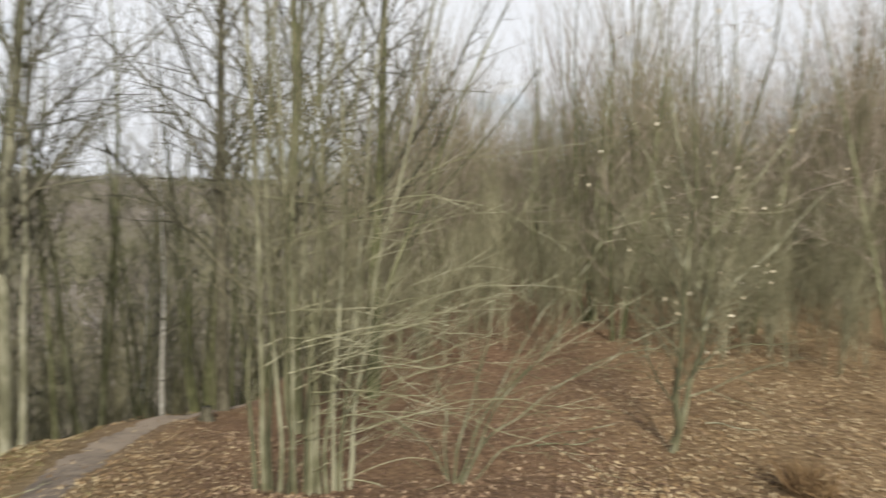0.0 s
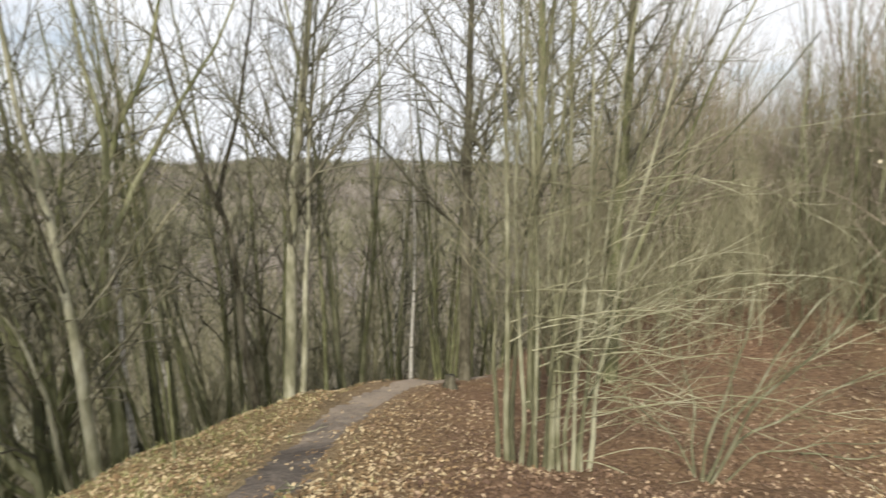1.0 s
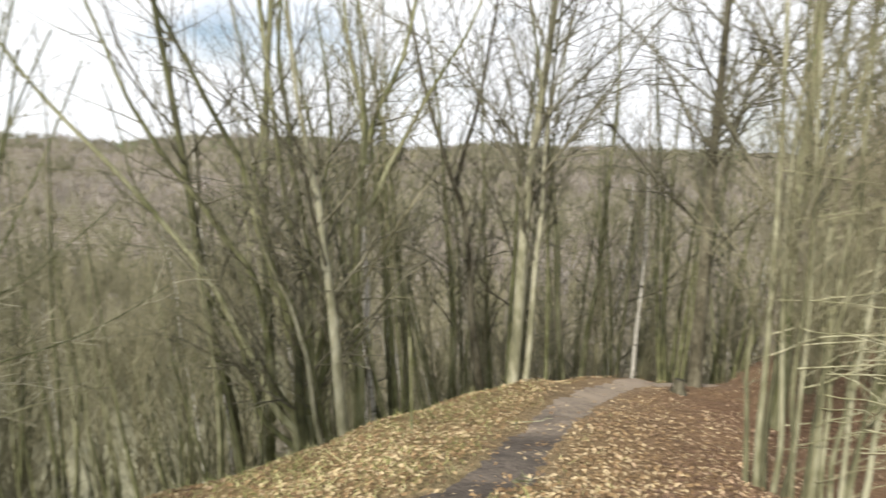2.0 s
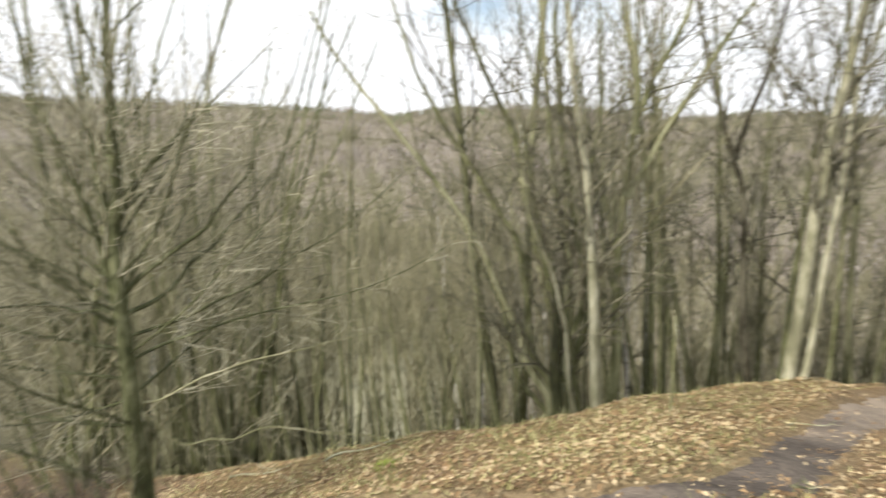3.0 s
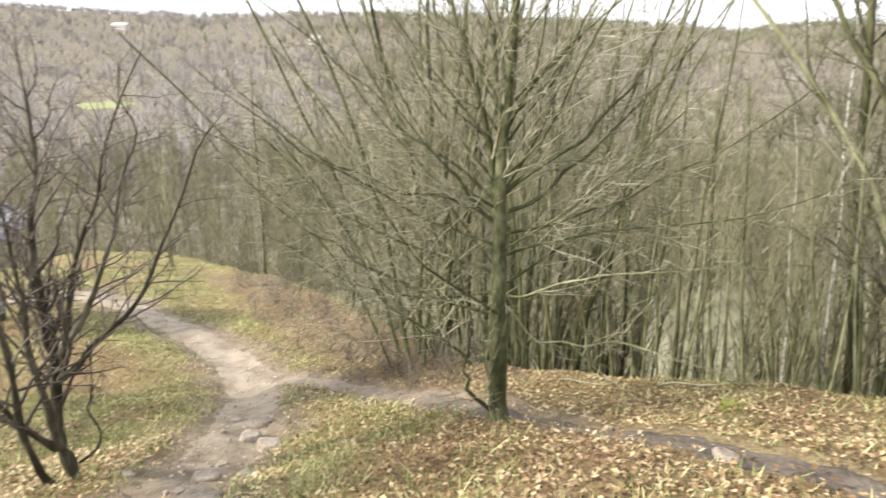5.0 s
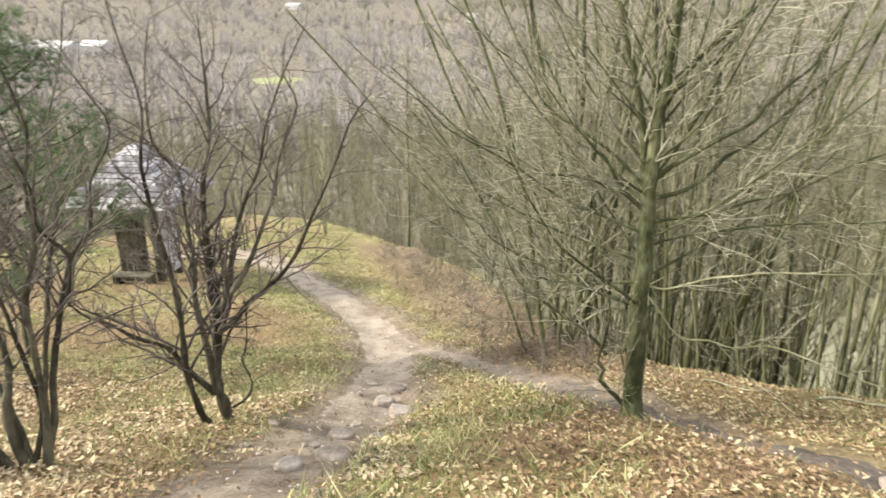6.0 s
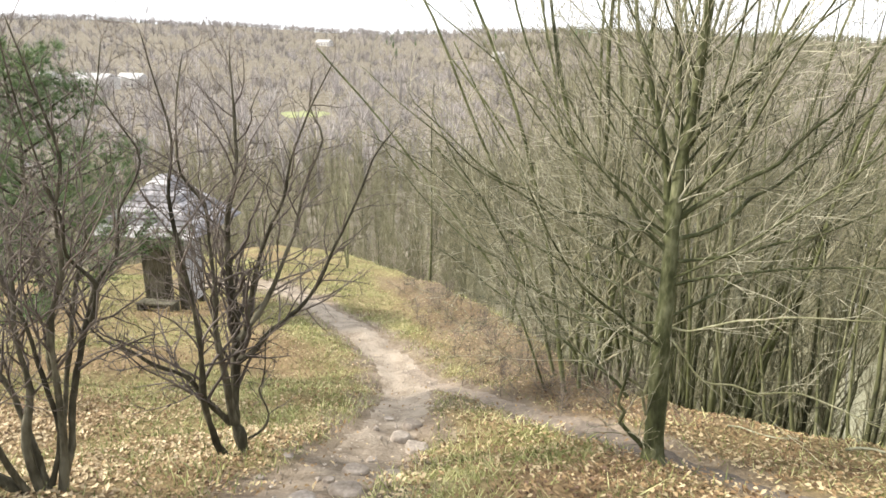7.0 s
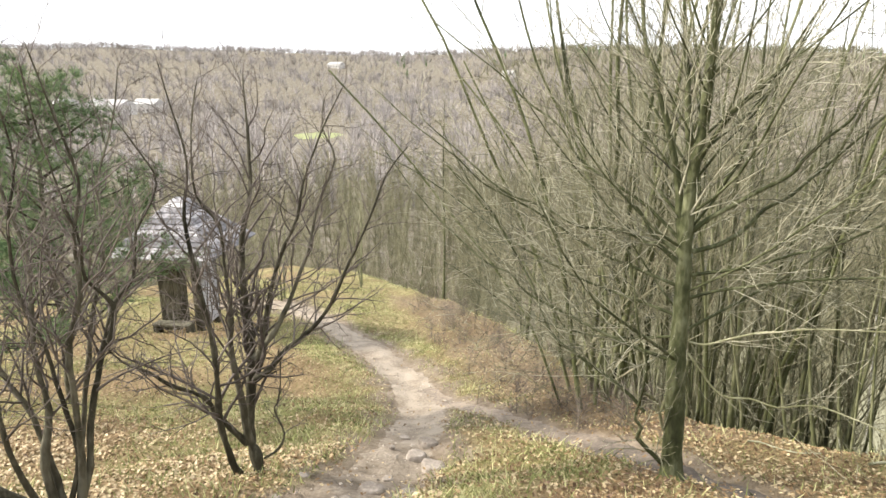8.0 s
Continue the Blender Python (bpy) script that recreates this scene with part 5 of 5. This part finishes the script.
fallen_branch(70.5, 7.2, 4, 0.9, 0.016, 1, "thin pale fallen branch at the edge of the bank")
fallen_branch(79.0, 7.5, -12, 0.8, 0.012, 2, "thin pale fallen branch at the edge of the bank")
fallen_branch(33.0, 7.9, 30, 0.6, 0.010, 3, "thin fallen twig in dead leaves")
fallen_branch(35.5, 5.1, 78, 0.45, 0.014, 6, "short pale stick lying on the dark path")
fallen_branch(-12.0, 8.0, 20, 0.9, 0.014, 4, "thin fallen branch in red-brown leaves")
fallen_branch(-25.0, 9.0, -15, 0.7, 0.012, 5, "thin fallen branch in red-brown leaves")


def clump_of_grass(name, label, left, r, count, high, wide, mat, seed):
    rng = random.Random(seed)
    root = thing(name, label, "plant", place=at(left, r))
    verts, tris = [], []
    for _ in range(count):
        a, d = rng.random() * 6.283, wide * math.sqrt(rng.random())
        b = Vector((math.cos(a) * d, math.sin(a) * d, -0.02))
        tip = b + Vector((rng.gauss(0, 0.35) * high, rng.gauss(0, 0.35) * high, high * rng.uniform(0.4, 1.1)))
        side = Vector((rng.gauss(0, 1), rng.gauss(0, 1), 0)).normalized() * 0.006
        k = len(verts)
        verts += [b - side, b + side, (b + tip) / 2 + side * 0.7 + Vector((0, 0, 0.1 * high)), tip]
        tris += [(k, k + 1, k + 2), (k, k + 2, k + 3)]
    part("foliage", mesh_of("foliage", verts, tris, mat, False), root)


clump_of_grass("grass_tuft", "small bright green moss and grass tuft", 69.0, 6.1, 120, 0.08, 0.14, MOSS, 1)
clump_of_grass("dead_fern", "brown withered fern tuft in the leaves", -30.5, 7.4, 260, 0.3, 0.24, FERN, 2)
clump_of_grass("grass_tuft", "pale dry grass tuft on the slope", 126.5, 6.0, 90, 0.13, 0.3, GRASS_PALE, 3)
clump_of_grass("grass_tuft", "pale dry grass tuft on the slope", 130.5, 6.4, 90, 0.13, 0.3, GRASS_PALE, 4)
clump_of_grass("grass_tuft", "pale dry grass tuft on the slope", 119.5, 7.6, 90, 0.13, 0.3, GRASS_PALE, 5)


def pebbles():
    nr = np.random.RandomState(31)
    line = LINES["ridge"]
    verts, tris = [], []
    octa = np.array([(1, 0, 0), (-1, 0, 0), (0, 1, 0), (0, -1, 0), (0, 0, 0.6), (0, 0, -0.6)])
    faces = [(0, 2, 4), (2, 1, 4), (1, 3, 4), (3, 0, 4), (2, 0, 5), (1, 2, 5), (3, 1, 5), (0, 3, 5)]
    for i in range(220):
        c = line[int(len(line) * (0.3 + 0.68 * nr.random()))] + nr.normal(0, 0.26, 2)
        s = nr.uniform(0.008, 0.024) * (1.6 if nr.random() < 0.08 else 1)
        k = len(verts)
        o = octa * s * nr.uniform(0.7, 1.3, (6, 3))
        z = height(c[0], c[1]) - 0.015
        verts += [(c[0] + q[0], c[1] + q[1], z + q[2]) for q in o]
        tris += [tuple(k + j for j in f) for f in faces]
    tagged(new("pebbles", mesh_of("pebbles", verts, tris, STONE_SMALL, False)), "loose pebbles on the earth path", "pebbles", kind="stuff")


pebbles()


# ---- dead leaves and grass ----
def litter(name, count, left0, left1, r0, r1, mat, size, label, choose):
    nr = np.random.RandomState(len(name) * 7 + count % 97)
    a = nr.uniform(left0, left1, count)
    r = r0 + (r1 - r0) * nr.random(count) ** 1.15
    x, y = -r * np.sin(np.radians(a)), r * np.cos(np.radians(a))
    keep = choose(x, y, a, r, nr)
    x, y, a, r = x[keep], y[keep], a[keep], r[keep]
    n = len(x)
    z = land(x, y) + nr.uniform(0.004, 0.035, n)
    s = size * nr.uniform(0.55, 1.25, n)
    spin = nr.uniform(0, 6.283, n)
    tilt = nr.normal(0, 0.35, (n, 2))
    curl = nr.uniform(0.05, 0.55, n)
    # a leaf: stalk end, two sides, tip, raised along the edges
    local = np.array([(-0.5, 0, 0), (0.02, -0.29, 1), (0.02, 0.29, 1), (0.5, 0, 0.3), (0.02, 0, 0)])
    u = local[None, :, 0] * s[:, None]
    v = local[None, :, 1] * s[:, None]
    w = local[None, :, 2] * (curl * s * 0.4)[:, None]
    c, sn = np.cos(spin)[:, None], np.sin(spin)[:, None]
    X, Y = u * c - v * sn, u * sn + v * c
    Z = w + X * tilt[:, :1] + Y * tilt[:, 1:]
    verts = np.stack([X + x[:, None], Y + y[:, None], Z + z[:, None]], -1).reshape(-1, 3)
    tri = np.array([0, 1, 4, 0, 4, 2, 1, 3, 4, 2, 4, 3])
    loops = (np.arange(n)[:, None] * 5 + tri[None, :]).ravel()
    return tagged(new(name, big_mesh(name, verts, loops, 3, mat)), label, "leaves", kind="stuff")


def on_leaves(x, y, a, r, nr):
    g, red = cover(x, y)
    drift = 0.5 + 0.5 * np.sin(x * 1.3 + 2 * np.sin(y * 0.9)) * np.sin(y * 1.7 + x * 0.4)
    return ((a < 96) | (nr.random(len(x)) < 0.15 + 1.1 * drift)) & ((to_path(x, y) > 1.35 * nr.random(len(x)) ** 0.35) | (nr.random(len(x)) < 0.05)) & (nr.random(len(x)) > red) & (nr.random(len(x)) > g * 0.5) & (r < np.interp(a, EDGE_AZ, EDGE_R) + 3)


def on_red(x, y, a, r, nr):
    g, red = cover(x, y)
    return (to_path(x, y) > nr.uniform(0.75, 1.3, len(x))) & (nr.random(len(x)) < red)


def in_drifts(x, y, a, r, nr):
    drift = np.sin(x * 1.1 + 1.5 * np.sin(y * 1.3)) * np.sin(y * 1.5 + 0.7 * x)
    return (to_path(x, y) > nr.uniform(0.9, 1.4, len(x))) & (nr.random(len(x)) < 0.25 + 0.9 * drift)


litter("leaf_litter", 150000, 12, 146, 3.0, 20, LEAF, 0.047, "carpet of tan and golden dead leaves", on_leaves)
litter("pale_leaf_litter", 26000, 108, 140, 4.6, 9.5, LEAF_STRAW, 0.055, "drifts of pale straw-coloured dead leaves", in_drifts)
litter("red_leaf_litter", 90000, -45, 140, 3.5, 22, LEAF_RED, 0.05, "carpet of red-brown dead leaves", on_red)


# sunlight on the right-hand ground, put in as a scatter of golden leaves
litter("golden_leaf_litter", 26000, -50, -8, 5.0, 17, LEAF, 0.055, "dead leaves, golden to stand for sunlight on the ground", lambda x, y, a, r, nr: nr.random(len(x)) < step(-8, -24, a))


def tufts(name, count, left0, left1, r0, r1, label):
    nr = np.random.RandomState(17)
    a = nr.uniform(left0, left1, count)
    r = r0 + (r1 - r0) * nr.random(count) ** 0.9
    x, y = -r * np.sin(np.radians(a)), r * np.cos(np.radians(a))
    g, _ = cover(x, y)
    keep = (to_path(x, y) > nr.uniform(0.7, 1.3, count)) & (nr.random(count) < g) & (r < np.interp(a, EDGE_AZ, EDGE_R) + 2)
    x, y = x[keep], y[keep]
    n = len(x)
    z = land(x, y)
    h = nr.uniform(0.025, 0.085, n) * np.where(nr.random(n) < 0.06, 1.9, 1.0)
    lean = nr.normal(0, 0.9, (n, 2)) * h[:, None]
    wdt = nr.uniform(0.004, 0.009, n)
    th = nr.uniform(0, 6.283, n)
    dx, dy = np.cos(th) * wdt, np.sin(th) * wdt
    p0 = np.stack([x - dx, y - dy, z - 0.01], -1)
    p1 = np.stack([x + dx, y + dy, z - 0.01], -1)
    p2 = np.stack([x + lean[:, 0], y + lean[:, 1], z + h], -1)
    verts = np.stack([p0, p1, p2], 1).reshape(-1, 3)
    return tagged(new(name, big_mesh(name, verts, np.arange(3 * n), 3, GRASS)), label, "grass", kind="stuff")


tufts("grass", 420000, 22, 146, 3.0, 26, "short dry winter grass, yellow and green")
